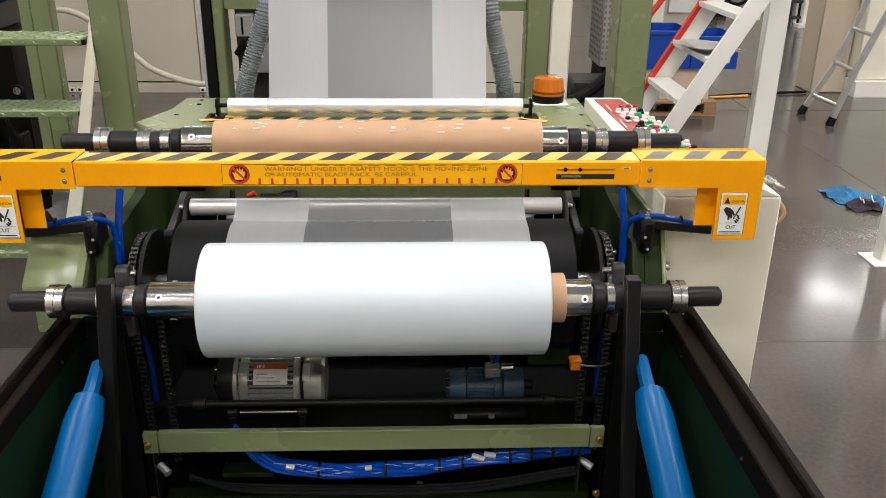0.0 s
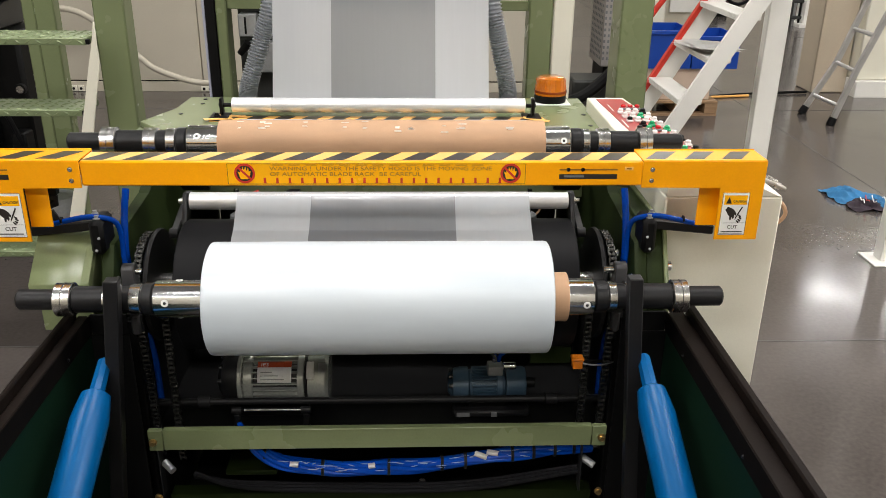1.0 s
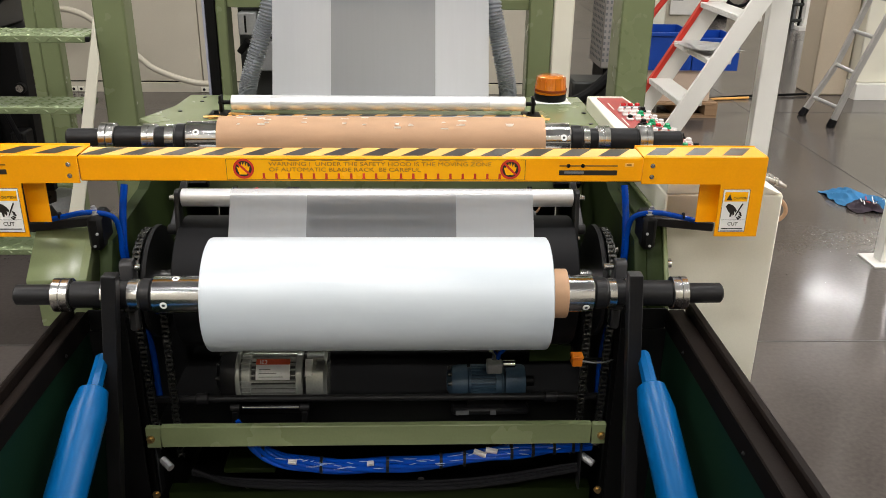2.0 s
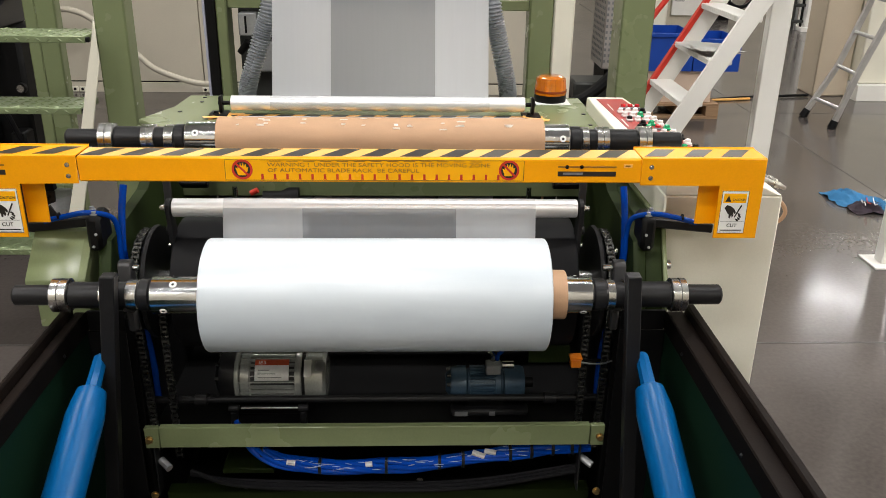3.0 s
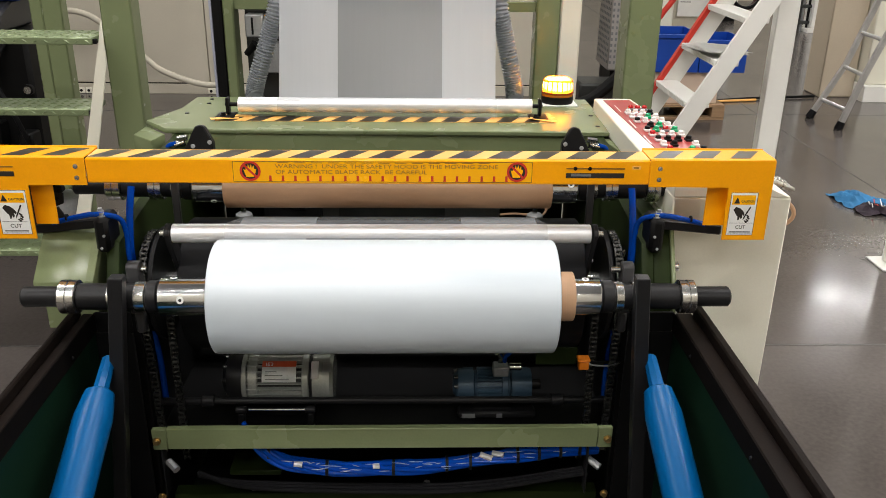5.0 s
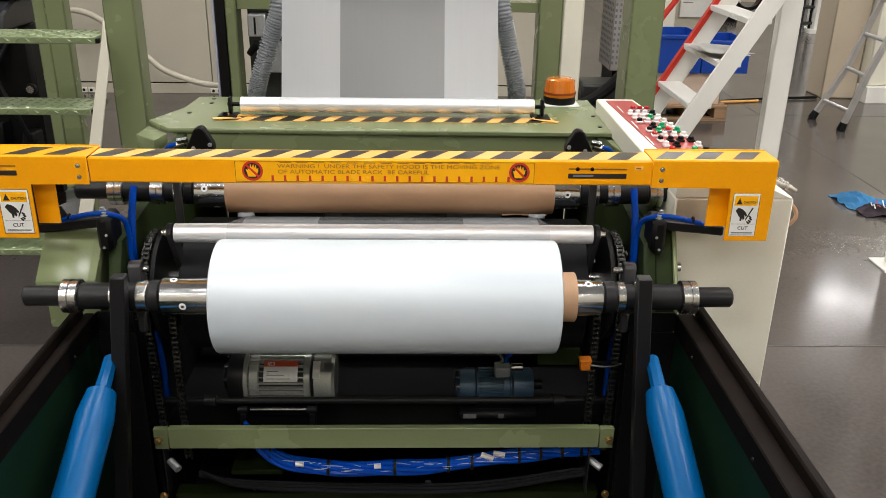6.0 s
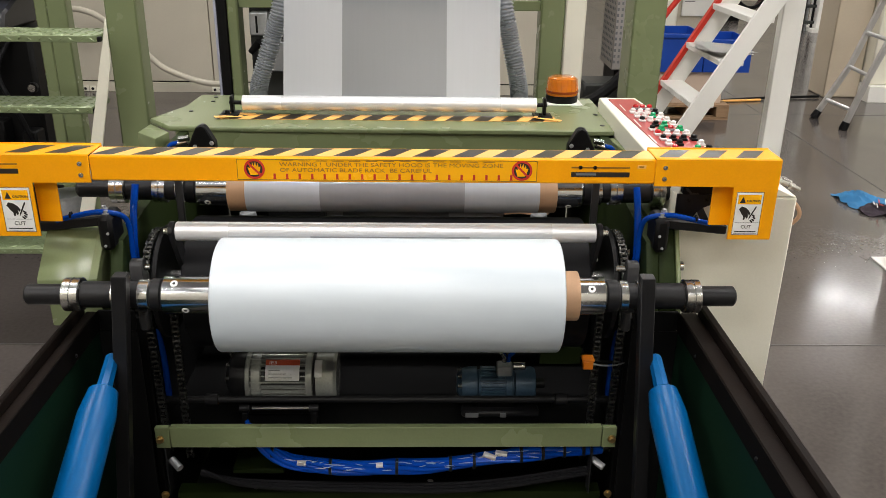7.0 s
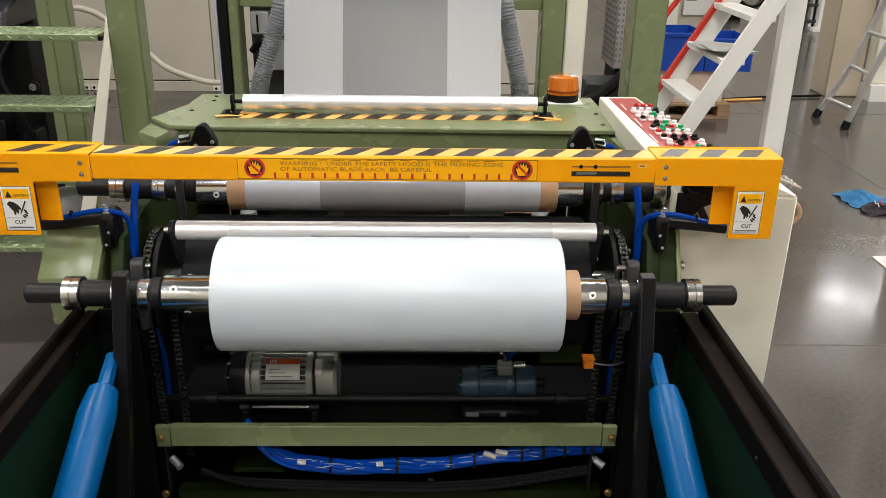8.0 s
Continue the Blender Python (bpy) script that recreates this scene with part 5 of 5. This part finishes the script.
for k in range(3):
    part("cable", sweep(bmesh.new(), curve_points([(-0.44, 0.12, 0.335 - 0.004 * k), (-0.33, 0.105 + 0.008 * k, 0.305), (-0.1, 0.10 + 0.012 * k, 0.2945), (0.2, 0.10 + 0.012 * k, 0.2945), (0.48, 0.11 + 0.01 * k, 0.335)]), 0.006, 8), RUBBER, cb2)
for x in (-0.49, 0.49):
    fl = thing("air_fitting", "silver air fitting fixed under the beam lug", "fitting", (x, 0.1, 0.36))
    part("body", rod(bmesh.new(), (x - 0.012, 0.11, 0.375), (x + 0.012, 0.09, 0.365), 0.009, 8), GALV, fl)
    part("bracket", slab(x - 0.02, x - 0.016, 0.09, 0.12, 0.29, 0.4175), BLACK_SATIN, fl)
# regulators behind the drum, below the deck
for s in (-1, 1):
    g = thing("bearing_block", "grey flanged bearing block with a threaded rod", "bearing", (s * 0.40, 0.66, 0.73), "bearing blocks")
    part("flange", slab(s * 0.40 - 0.035, s * 0.40 + 0.035, 0.63, 0.69, 0.742, 0.757, bev=0.004), GREY, g)
    part("cup", lathe_z(s * 0.40, 0.66, [(0.757, 0.026), (0.785, 0.022), (0.79, 0.015)]), GREY, g)
    part("rod", rod(bmesh.new(), (s * 0.40, 0.66, 0.79), (s * 0.40, 0.66, 0.86), 0.007, 12), STEEL, g)
    part("mount", slab(s * 0.40 - 0.05, s * 0.40 + 0.05, 0.60, 0.72, 0.60, 0.742, bev=0.003), BLACK, g)
nip = thing("guide_roller", "grey rubber guide roller under the deck", "roller", (0, 0.83, 0.70))
part("tube", barrel(-0.54, 0.54, 0.86, 0.64, 0.035), GREY, nip)
part("spindle", barrel(-0.565, 0.565, 0.86, 0.64, 0.012), STEEL, nip)
mach = thing("valve_manifold", "black valve manifold with red and brass fittings", "manifold", (-0.33, 0.66, 0.75))
part("block", slab(-0.36, -0.20, 0.74, 0.80, 0.70, 0.80, bev=0.005), BLACK, mach)
part("coupling", lathe_x(bmesh.new(), 0.74, 0.80, [(-0.34, 0.02), (-0.29, 0.02), (-0.27, 0.03), (-0.24, 0.03)], 20), BLACK, mach)
part("red_knob", rod(bmesh.new(), (-0.37, 0.72, 0.82), (-0.35, 0.72, 0.83), 0.008, 12), RED, mach)
part("stand", slab(-0.30, -0.26, 0.75, 0.79, 0.30, 0.6995), BLACK, mach)
cw = thing("copper_wire", "coppery cable hanging beside the film web", "cable", (0.36, 0.9, 0.75))
part("wire", sweep(bmesh.new(), curve_points([(0.32, 0.80, 0.735), (0.36, 0.78, 0.745), (0.40, 0.76, 0.75), (0.45, 0.76, 0.77), (0.47, 0.8, 0.98)]), 0.0035, 8), KRAFT, cw)
# added sheet, coloured dark to keep the space under the deck black
rear = thing("back_sheet", "dark panel behind the film web under the deck", "panel", (0, 1.13, 0))
part("sheet", slab(-0.56, 0.56, 1.13, 1.14, 0.0, 0.98), DARK_MACHINE, rear)

# ---- console and cabinet ----
cab = thing("control_cabinet", "cream enamelled control cabinet with a sharp front edge", "cabinet", (0.78, 0.5, 0))
part("body", slab(0.646, 0.913, 0.236, 0.40, 0.031, 0.982, bev=0.004), CREAM, cab)
part("sloped_cap", prism(bmesh.new(), [(0.646, 0.9825), (0.912, 0.9825), (0.868, 1.0), (0.80, 1.032), (0.646, 1.032)], "y", 0.2365, 0.3595, 0.002), CREAM, cab)
part("base_rim", slab(0.650, 0.909, 0.24, 0.395, 0.0, 0.03), GREY, cab)
con = thing("control_console", "cream operator console with a red panel full of push buttons", "console", (0.7, 0.7, 0))
part("pedestal", prism(bmesh.new(), [(0.65, 0.405), (0.61, 0.98), (0.715, 0.98), (0.765, 0.405)], "z", 0.0, 0.982, 0.003), CREAM, con)
part("housing", prism(bmesh.new(), [(0.607, 0.36), (0.607, 0.985), (0.718, 0.985), (0.775, 0.36)], "z", 0.983, 1.040, 0.003), CREAM, con)
part("panel", prism(bmesh.new(), [(0.650, 0.375), (0.630, 0.955), (0.707, 0.955), (0.762, 0.375)], "z", 1.0402, 1.0425), PANEL_RED, con)
rng = random.Random(2)
for j in range(10):
    for i in range(4):
        y = 0.40 + j * 0.047
        x = 0.675 - 0.0017 * j + i * (0.027 - 0.0008 * j)
        if rng.random() < 0.14 or (j > 8 and i < 1):
            continue
        mt = BUTTON_RED if j > 8 else rng.choice((BUTTON_RED, BUTTON_GREEN, BUTTON_WHITE, BUTTON_WHITE, BLACK, BLACK))
        b = part("push_button", slab(x - 0.008, x + 0.008, y - 0.011, y + 0.011, 1.0426, 1.049, bev=0.0015), BUTTON_WHITE if mt is BUTTON_WHITE or i == 0 else (GREY if mt is BUTTON_RED else mt), con)
        part("button_cap", lathe_z(x, y, [(1.0491, 0.0072), (1.0545, 0.0070), (1.0562, 0.005)], 16), mt, b)
for y in (0.46, 0.62, 0.80):
    part("name_strip", slab(0.646, 0.649, y, y + 0.08, 1.0426, 1.0432, bev=0), WHITE_STICK, con)
hnd = thing("toggle_handle", "small black handle lying on the cabinet top", "handle", (0.84, 0.33, 0.982))
part("grip", sweep(bmesh.new(), curve_points([(0.815, 0.34, 0.99), (0.82, 0.345, 1.0), (0.85, 0.35, 0.999), (0.87, 0.35, 0.99)]), 0.008, 10), BLACK, hnd)
pin = thing("steel_pin", "loose steel bolts on the edge of the cabinet", "bolt", (0.9, 0.5, 0.98))
for y in (0.42, 0.47):
    part("bolt", rod(bmesh.new(), (0.896, y - 0.09, 0.9955), (0.958, y - 0.09, 0.970), 0.0055, 10), ZINC, pin)
    part("nut", rod(bmesh.new(), (0.935, y - 0.09, 0.9793), (0.943, y - 0.09, 0.9761), 0.009, 6), ZINC, pin)
lp = thing("cord_loop", "thin beige cord looped beside the cabinet", "cord", (0.93, 0.3, 0.9))
part("cord", sweep(bmesh.new(), curve_points([(0.912, 0.31, 0.955), (0.94, 0.305, 0.945), (0.954, 0.30, 0.922), (0.944, 0.30, 0.90), (0.913, 0.30, 0.885)]), 0.005, 8), KRAFT, lp)

# ---- right background ----
st = thing("white_stair", "steep white steel stair with a red-edged stringer", "stair", (1.6, 3.0, 0))
def stair_x(z):
    return 1.45 + (z - 0.6) * 0.575
for y0, nm, dx in ((2.69, "near_stringer", 0.0), (3.29, "far_stringer", 0.03)):
    part(nm, prism(bmesh.new(), [(stair_x(0) - 0.025 + dx, 0), (stair_x(0) + 0.082 + dx, 0), (stair_x(2.4) + 0.082 + dx, 2.4), (stair_x(2.4) - 0.025 + dx, 2.4)], "y", y0, y0 + 0.02, 0.002), WHITE, st)
part("red_edge", prism(bmesh.new(), [(stair_x(0.25) - 0.026, 0.25), (stair_x(0.25) + 0.004, 0.25), (stair_x(2.4) + 0.004, 2.4), (stair_x(2.4) - 0.026, 2.4)], "y", 3.28, 3.32, 0.002), RED, st)
part("red_rail", sweep(bmesh.new(), [(1.27, 3.3, 0.75), (1.45, 3.3, 1.03), (1.49, 3.3, 1.085), (2.1, 3.3, 2.0)], 0.016, 10), RED, st, "red handrail tube")
for k in range(1, 11):
    z = 0.648 + (k - 3) * 0.2125
    x = stair_x(z) - 0.015
    tr = part("tread", slab(x - 0.02, x + 0.105, 2.7105, 3.2895, z - 0.03, z, bev=0.003), WHITE, st)
    bm = bmesh.new()
    for q in range(18):
        box(bm, x - 0.0225, x - 0.0205, 2.72 + q * 0.031, 2.74 + q * 0.031, z - 0.028, z - 0.002, 0)
    part("nosing_teeth", bm, WHITE, tr)
pr = thing("paper_stack", "white papers lying over a stair tread", "papers", (1.6, 2.9, 0.85))
rng = random.Random(5)
for k in range(5):
    bm = strip_mesh(-0.105, 0.105, [(-0.15 + 0.05 * q, 0.004 * math.sin(1.3 * q + k)) for q in range(7)])
    bmesh.ops.solidify(bm, geom=list(bm.faces), thickness=0.0012)
    bm.transform(Matrix.Translation((stair_x(0.86) + 0.04 + rng.uniform(-0.02, 0.02), 2.93 + rng.uniform(-0.04, 0.04), 0.872 + 0.0055 * k)) @ pose(0, 0, 0, 0, 2, rng.uniform(-25, 25)))
    part("sheet", bm, WHITE_STICK, pr)
col = post("white painted square steel column of the platform", 1.925, 2.04, 2.9, 2.96, 3.4, WHITE)
pal = thing("pallet", "small wooden pallet on the floor", "pallet", (2.2, 5.2, 0))
for x in (1.93, 2.21, 2.45):
    part("bearer", slab(x - 0.05, x + 0.05, 5.0, 5.5, 0.02, 0.10), WOOD, pal)
for k in range(4):
    part("board", slab(1.88, 2.50, 5.0 + k * 0.13, 5.1 + k * 0.13, 0.1005, 0.12), WOOD, pal)
part("skid", slab(1.88, 2.50, 5.0, 5.09, 0, 0.0195), WOOD, pal)
crate = thing("carton", "pale pinkish carton standing on the pallet", "carton", (2.2, 5.2, 0.12))
part("body", slab(1.92, 2.44, 5.05, 5.45, 0.1205, 0.37, bev=0.004), PINK_PANEL, crate)
for x0, x1, z0, z1 in ((1.9, 2.25, 0.371, 0.66), (2.26, 2.62, 0.371, 0.62)):
    bn = thing("storage_bin", "blue plastic storage bin on the carton", "bin", ((x0 + x1) / 2, 5.25, z0), "blue bins")
    bm = bmesh.new()
    for b in ((x0, x1, 5.02, 5.03, z0, z1), (x0, x1, 5.47, 5.48, z0, z1), (x0, x0 + 0.01, 5.03, 5.47, z0, z1), (x1 - 0.01, x1, 5.03, 5.47, z0, z1), (x0 + 0.01, x1 - 0.01, 5.03, 5.47, z0, z0 + 0.01)):
        box(bm, *b, 0)
    part("shell", bm, BIN, bn)
    part("rim", slab(x0 - 0.012, x1 + 0.012, 5.005, 5.0195, z1 - 0.03, z1, bev=0.004), BIN, bn)
lad = thing("aluminium_ladder", "aluminium ladder with black rubber feet leaning on the column", "ladder", (3.35, 4.9, 0))
def lad_pt(y, z):
    """Rear stile at y 5.1 and front stile at y 4.72; both flare out near the floor."""
    bend = max(0.0, 0.42 - z)
    return ((3.31 + 0.325 * z - 0.19 * bend) if y > 4.9 else (3.262 + 0.365 * z + 0.07 * bend), y, z)
for y in (5.1, 4.72):
    part("stile", sweep(bmesh.new(), [lad_pt(y, z) for z in (0.05, 0.40, 0.43, 2.6)], 0.026, 4), LADDER, lad)
    part("foot", sweep(bmesh.new(), [lad_pt(y, 0.0), lad_pt(y, 0.06)], [0.034, 0.03], 8), RUBBER, lad)
for k in range(10):
    z = 0.15 + 0.262 * k
    part("rung", sweep(bmesh.new(), [lad_pt(5.1, z), lad_pt(4.72, z)], 0.016, 8), LADDER, lad)
part("warning_label", slab(3.575, 3.625, 4.686, 4.69, 0.90, 0.98, bev=0), HOOD_PALE, lad, "small yellow warning label")
tc = thing("tan_column", "tan painted square building column", "column", (3.75, 6.0, 0))
part("shaft", slab(3.65, 3.96, 5.88, 6.2, 0, 6, bev=0.01), TAN, tc)
mc = thing("machine_cabinet", "cream machine cabinet on a white plinth", "cabinet", (4.6, 6.0, 0))
part("body", slab(3.97, 5.6, 5.75, 6.6, 0.14, 1.45, bev=0.01), CREAM, mc)
part("plinth", slab(3.952, 5.62, 5.68, 6.6, 0, 0.139), WHITE, mc)
pp = thing("white_pedestal", "white painted pedestal far across the hall", "pedestal", (5.4, 10.2, 0))
part("shaft", slab(5.36, 5.60, 10.0, 10.25, 0.05, 2.4, bev=0.01), WHITE, pp)
part("foot", slab(5.29, 5.67, 9.93, 10.32, 0, 0.0495), WHITE, pp)
fm = thing("far_machine", "grey machine housing across the hall with added white strips", "machine", (4.2, 11.2, 0))
part("body", slab(3.2, 4.7, 11.0, 12.0, 0.1, 2.6, bev=0.02), GREY, fm)
part("base", slab(3.2, 4.7, 11.05, 12.0, 0, 0.0995), BLACK, fm)
part("door", slab(3.9, 4.5, 10.985, 10.9995, 0.3, 2.2), DARK_MACHINE, fm)
# white strips added so the polished floor mirrors bright upright streaks
for x in (3.3, 3.62, 4.56):
    part("streak_panel", slab(x, x + 0.12, 10.96, 10.9995, 0.12, 2.5), WHITE, fm)
gm = thing("grey_cabinet", "grey perforated cabinet with a pale door beside a dark machine", "cabinet", (2.0, 6.3, 0))
part("body", slab(1.76, 1.95, 6.0, 6.5, 0.20, 2.6, bev=0.01), PERF, gm)
part("door", slab(1.955, 2.30, 6.0, 6.5, 0.20, 2.6, bev=0.01), CREAM, gm)
part("base", slab(1.80, 2.30, 6.05, 6.5, 0, 0.1995), BLACK, gm)
bm = bmesh.new()
for i in range(5):
    for j in range(26):
        box(bm, 1.772 + i * 0.036, 1.789 + i * 0.036, 5.996, 5.9995, 0.26 + j * 0.05, 0.285 + j * 0.05, 0)
for i in range(7):
    for j in range(26):
        box(bm, 1.756, 1.7595, 6.03 + i * 0.066, 6.06 + i * 0.066, 0.26 + j * 0.05, 0.285 + j * 0.05, 0)
pieces("perforation", bm, GREY, gm)
wt = thing("wall_chart", "white paper chart hung above the bins", "chart", (2.75, 6.9, 1.0))
part("sheet", slab(2.596, 2.906, 6.88, 6.9, 0.567, 1.6), WHITE_STICK, wt)
part("board", slab(2.396, 2.936, 6.905, 7.0, 0.0, 2.6), CREAM_WALL, wt)
for k in range(6):
    x = 2.596 + 0.02 + 0.03 * (k % 2)
    part("print_bar", slab(x, x + 0.10 + 0.03 * (k % 3), 6.8785, 6.8795, 0.70 + 0.045 * k, 0.708 + 0.045 * k, bev=0), GREY, wt)
coil = thing("hose_coil", "coiled dark red hose hung behind the stair", "hose", (2.761, 5.6, 0.899))
for k in range(5):
    ring = [(2.761 + 0.11 * math.cos(2 * math.pi * q / 20), 5.56 + 0.02 * k, 0.899 + (0.10 + 0.006 * k) * math.sin(2 * math.pi * q / 20)) for q in range(21)]
    part("loop", sweep(bmesh.new(), ring, 0.014, 8), DARK_RED if k % 2 else BLACK, coil)
part("hanger_rod", rod(bmesh.new(), (2.7615, 5.6, 1.0), (2.7615, 5.6, 6.0), 0.005, 8), GALV, coil)
pw = thing("far_pipework", "dark pipework stand across the hall", "pipework", (5.312, 10.074, 0))
for k in range(4):
    part("pipe", rod(bmesh.new(), (5.222 + 0.055 * k, 10.074 + 0.05 * (k % 2), 0), (5.222 + 0.055 * k, 10.074 + 0.05 * (k % 2), 2.2), 0.016, 10), (DARK_MACHINE, GALV, BLACK, DARK_RED)[k], pw)
for z in (0.12, 0.33, 0.52, 0.75):
    part("cross_pipe", rod(bmesh.new(), (5.192, 10.074, z), (5.412, 10.074, z), 0.022, 10), DARK_MACHINE, pw)
for ctrl, mt, lab in (([(1.3, 5.3, 0.02), (1.5, 5.25, 0.12), (1.75, 5.4, 0.3), (1.9, 5.6, 0.5)], BLACK, "thick black cable rising from the floor"), ([(1.2, 6.3, 0.9), (1.45, 6.2, 0.98), (1.7, 6.2, 1.05), (1.9, 6.1, 1.3)], RED, "red hose hanging behind the tower"),
                      ([(2.5, 5.6, 0.015), (3.0, 5.75, 0.015), (3.6, 5.85, 0.015)], BLACK, "black cable lying across the floor"), ([(2.4, 5.60, 0.012), (2.7, 5.64, 0.012), (3.02, 5.70, 0.012)], HOOD_PALE, "yellow cable lying across the floor")):
    cbl = thing("floor_cable", lab, "cable", ctrl[0])
    part("cable", sweep(bmesh.new(), curve_points(ctrl), 0.05 if mt is BLACK and ctrl[0][0] < 2 else 0.011, 10), mt, cbl)
dk = thing("dark_machine", "dark low machine behind the post", "machine", (1.6, 5.6, 0))
part("body", slab(1.45, 1.85, 5.6, 5.95, 0.0, 0.16, bev=0.02), DARK_MACHINE, dk)
rg = thing("blue_rag", "crumpled blue cloth with dark patterned cloth on the floor", "cloth", (2.56, 3.0, 0))


def crumple(x0, x1, y0, y1, h, seed):
    bm = bmesh.new()
    n = 26
    g = [[None] * (n + 1) for _ in range(n + 1)]
    for i in range(n + 1):
        for j in range(n + 1):
            u, v = i / n * 2 - 1, j / n * 2 - 1
            rr = max(0.0, 1 - (u * u + v * v) * 0.75)
            k = 1 + 0.25 * noise.noise(Vector((u * 1.5 + seed, v * 1.5, 0)))
            fold = 1 - abs(noise.noise(Vector((u * 1.5 + v * 0.9 + seed, v * 1.1 - u * 0.5, 3)))) * 2.2
            z = 0.004 + h * rr ** 0.7 * max(0.05, 0.75 * fold + 0.16 * noise.noise(Vector((u * 4 + seed, v * 4, 1))))
            g[i][j] = bm.verts.new(((x0 + x1) / 2 + u * k * (x1 - x0) / 2, (y0 + y1) / 2 + v * k * (y1 - y0) / 2, max(0.003, z)))
    for i in range(n):
        for j in range(n):
            bm.faces.new((g[i][j], g[i + 1][j], g[i + 1][j + 1], g[i][j + 1]))
    return bm


part("cloth", crumple(2.51, 2.70, 2.93, 3.17, 0.075, 2.0), RAG, rg)
part("cloth", crumple(2.62, 2.80, 2.84, 3.06, 0.06, 8.0), RAG, rg)
part("dark_cloth", crumple(2.54, 2.74, 2.79, 2.96, 0.062, 5.0), RAG_DARK, rg, "dark patterned cloth")
for k in range(5):
    c = [(2.585 + 0.032 * k + 0.01 * q, 2.80 + 0.035 * q + 0.008 * (k % 2), 0.052 + 0.010 * math.sin(2 * q + k)) for q in range(4)]
    part("cloth_stripe", sweep(bmesh.new(), curve_points(c, 4), 0.003, 6), (WHITE_STICK, RED, WHITE_STICK, RAG, WHITE_STICK)[k], rg, "pale printed stripe")
leg = thing("steel_post", "white square steel leg with a foot plate", "post", (2.33, 2.1, 0))
part("tube", slab(2.31, 2.38, 2.09, 2.16, 0.01, 1.5, bev=0.004), WHITE, leg)
part("foot_plate", slab(2.26, 2.43, 2.04, 2.21, 0, 0.0095), WHITE, leg)


# ---- what moves ----
def motions():
    """Keys of the roll, the core, the contact roller and the film."""
    n = int(8 * FPS)
    times = [i / FPS for i in range(n + 1)]
    walk(roll, [(t, pose(0, RY, RZ, -1058 * t)) for t in times])

    def ease(t, a, b):
        u = min(1, max(0, (t - a) / (b - a)))
        return u * u * (3 - 2 * u)

    def core_at(t):
        f = np.interp(t, [4.0, 4.1, 4.2, 4.3, 4.4, 4.5, 4.6, 4.7, 5.0, 5.3], [0, 0.05, 0.23, 0.36, 0.46, 0.54, 0.63, 0.70, 0.90, 1.0])
        return KY0 + (KY1 - KY0) * f, KZ0 + (KZ1 - KZ0) * f

    spin = 0.0
    rows = []
    for t in times:
        spin += 70.0 * ease(t, 4.9, 5.6)
        y, z = core_at(t)
        rows.append((t, pose(0, y, z, -spin)))
    walk(core, rows)
    # swing of the contact roller, degrees from upright, minus is towards the camera
    SWING = [(0, 40), (0.5, 33.5), (1.0, 26.5), (1.5, 19.5), (1.7, 16), (2.2, 6), (2.8, -4), (3.0, -7.8), (3.5, -21.7), (4.0, -27.8), (4.5, -29.5), (6.0, -29.5), (8.0, -29.5)]

    def swing_at(t):
        for (a, u), (b, v) in zip(SWING, SWING[1:]):
            if t <= b:
                return u + (v - u) * (t - a) / (b - a)
        return SWING[-1][1]

    keyed = [i * 0.1 for i in range(81)]
    walk(swing, [(t, pose(0, PY, PZ, -swing_at(t))) for t in keyed])
    walk(sheet, [(t, pose(0, PY, PZ, -swing_at(t))) for t in keyed])

    def tail_at(t):
        """The tail leaves the roller and lies tangent to the drum; once cut it drops away."""
        a = math.radians(swing_at(t))
        cy, cz = PY + SW * math.sin(a), PZ + SW * math.cos(a)
        wy, wz = DY - cy, DZ - cz
        turn = math.atan2(wz, wy) + math.acos((0.021 - DR - 0.003) / math.hypot(wy, wz))
        return pose(0, cy, cz, math.degrees(turn) - 90 - 75 * ease(t, 6.45, 6.65))

    walk(tail, [(t, tail_at(t)) for t in keyed])
    for arm, x in blade_arm:
        walk(arm, [(t, pose(x, 0.26, 0.89, -75 * (1 - ease(t, 1.75, 2.75)))) for t in keyed])
    for c, x in clamps:
        walk(c, [(t, pose(x, 0.60, 0.90, -38 * (1 - ease(t, 4.1, 5.6)))) for t in keyed])
    wrap_rows = []
    for t in keyed:
        y, z = core_at(t)
        wrap_rows.append((t, pose(0, y, z, -20 + 190 * (1 - ease(t, 6.35, 6.85)))))
    walk(wrap, wrap_rows)
    # the knife runs across from its rest and stays at the far end
    walk(knife, [(t, pose(0.675 + np.interp(t, [6.5, 6.55, 6.6, 6.65, 6.7], [-1.40, -1.0, -0.43, -0.08, 0.0]), 0.213, 0.96)) for t in [i * 0.05 for i in range(161)]])
    # the beacon's flash unit springs up into the lens every 0.9 s
    flashes = [(0, pose(0, 0, 0))]
    for k in range(9):
        t = 0.5 + 0.9 * k + (0.04 if k in (3, 6, 7, 8) else 0)
        flashes += [(t - 1 / FPS, pose(0, 0, 0)), (t, pose(0, 0, 0.036)), (t + 1 / FPS, pose(0, 0, 0))]
    walk(flash, flashes + [(8, pose(0, 0, 0))])
    # the cut tail runs over the drum and down into the nip
    walk(onbase, [(t, pose(0, DY, DZ, 125 * ease(t, 6.45, 6.75))) for t in keyed])


motions()
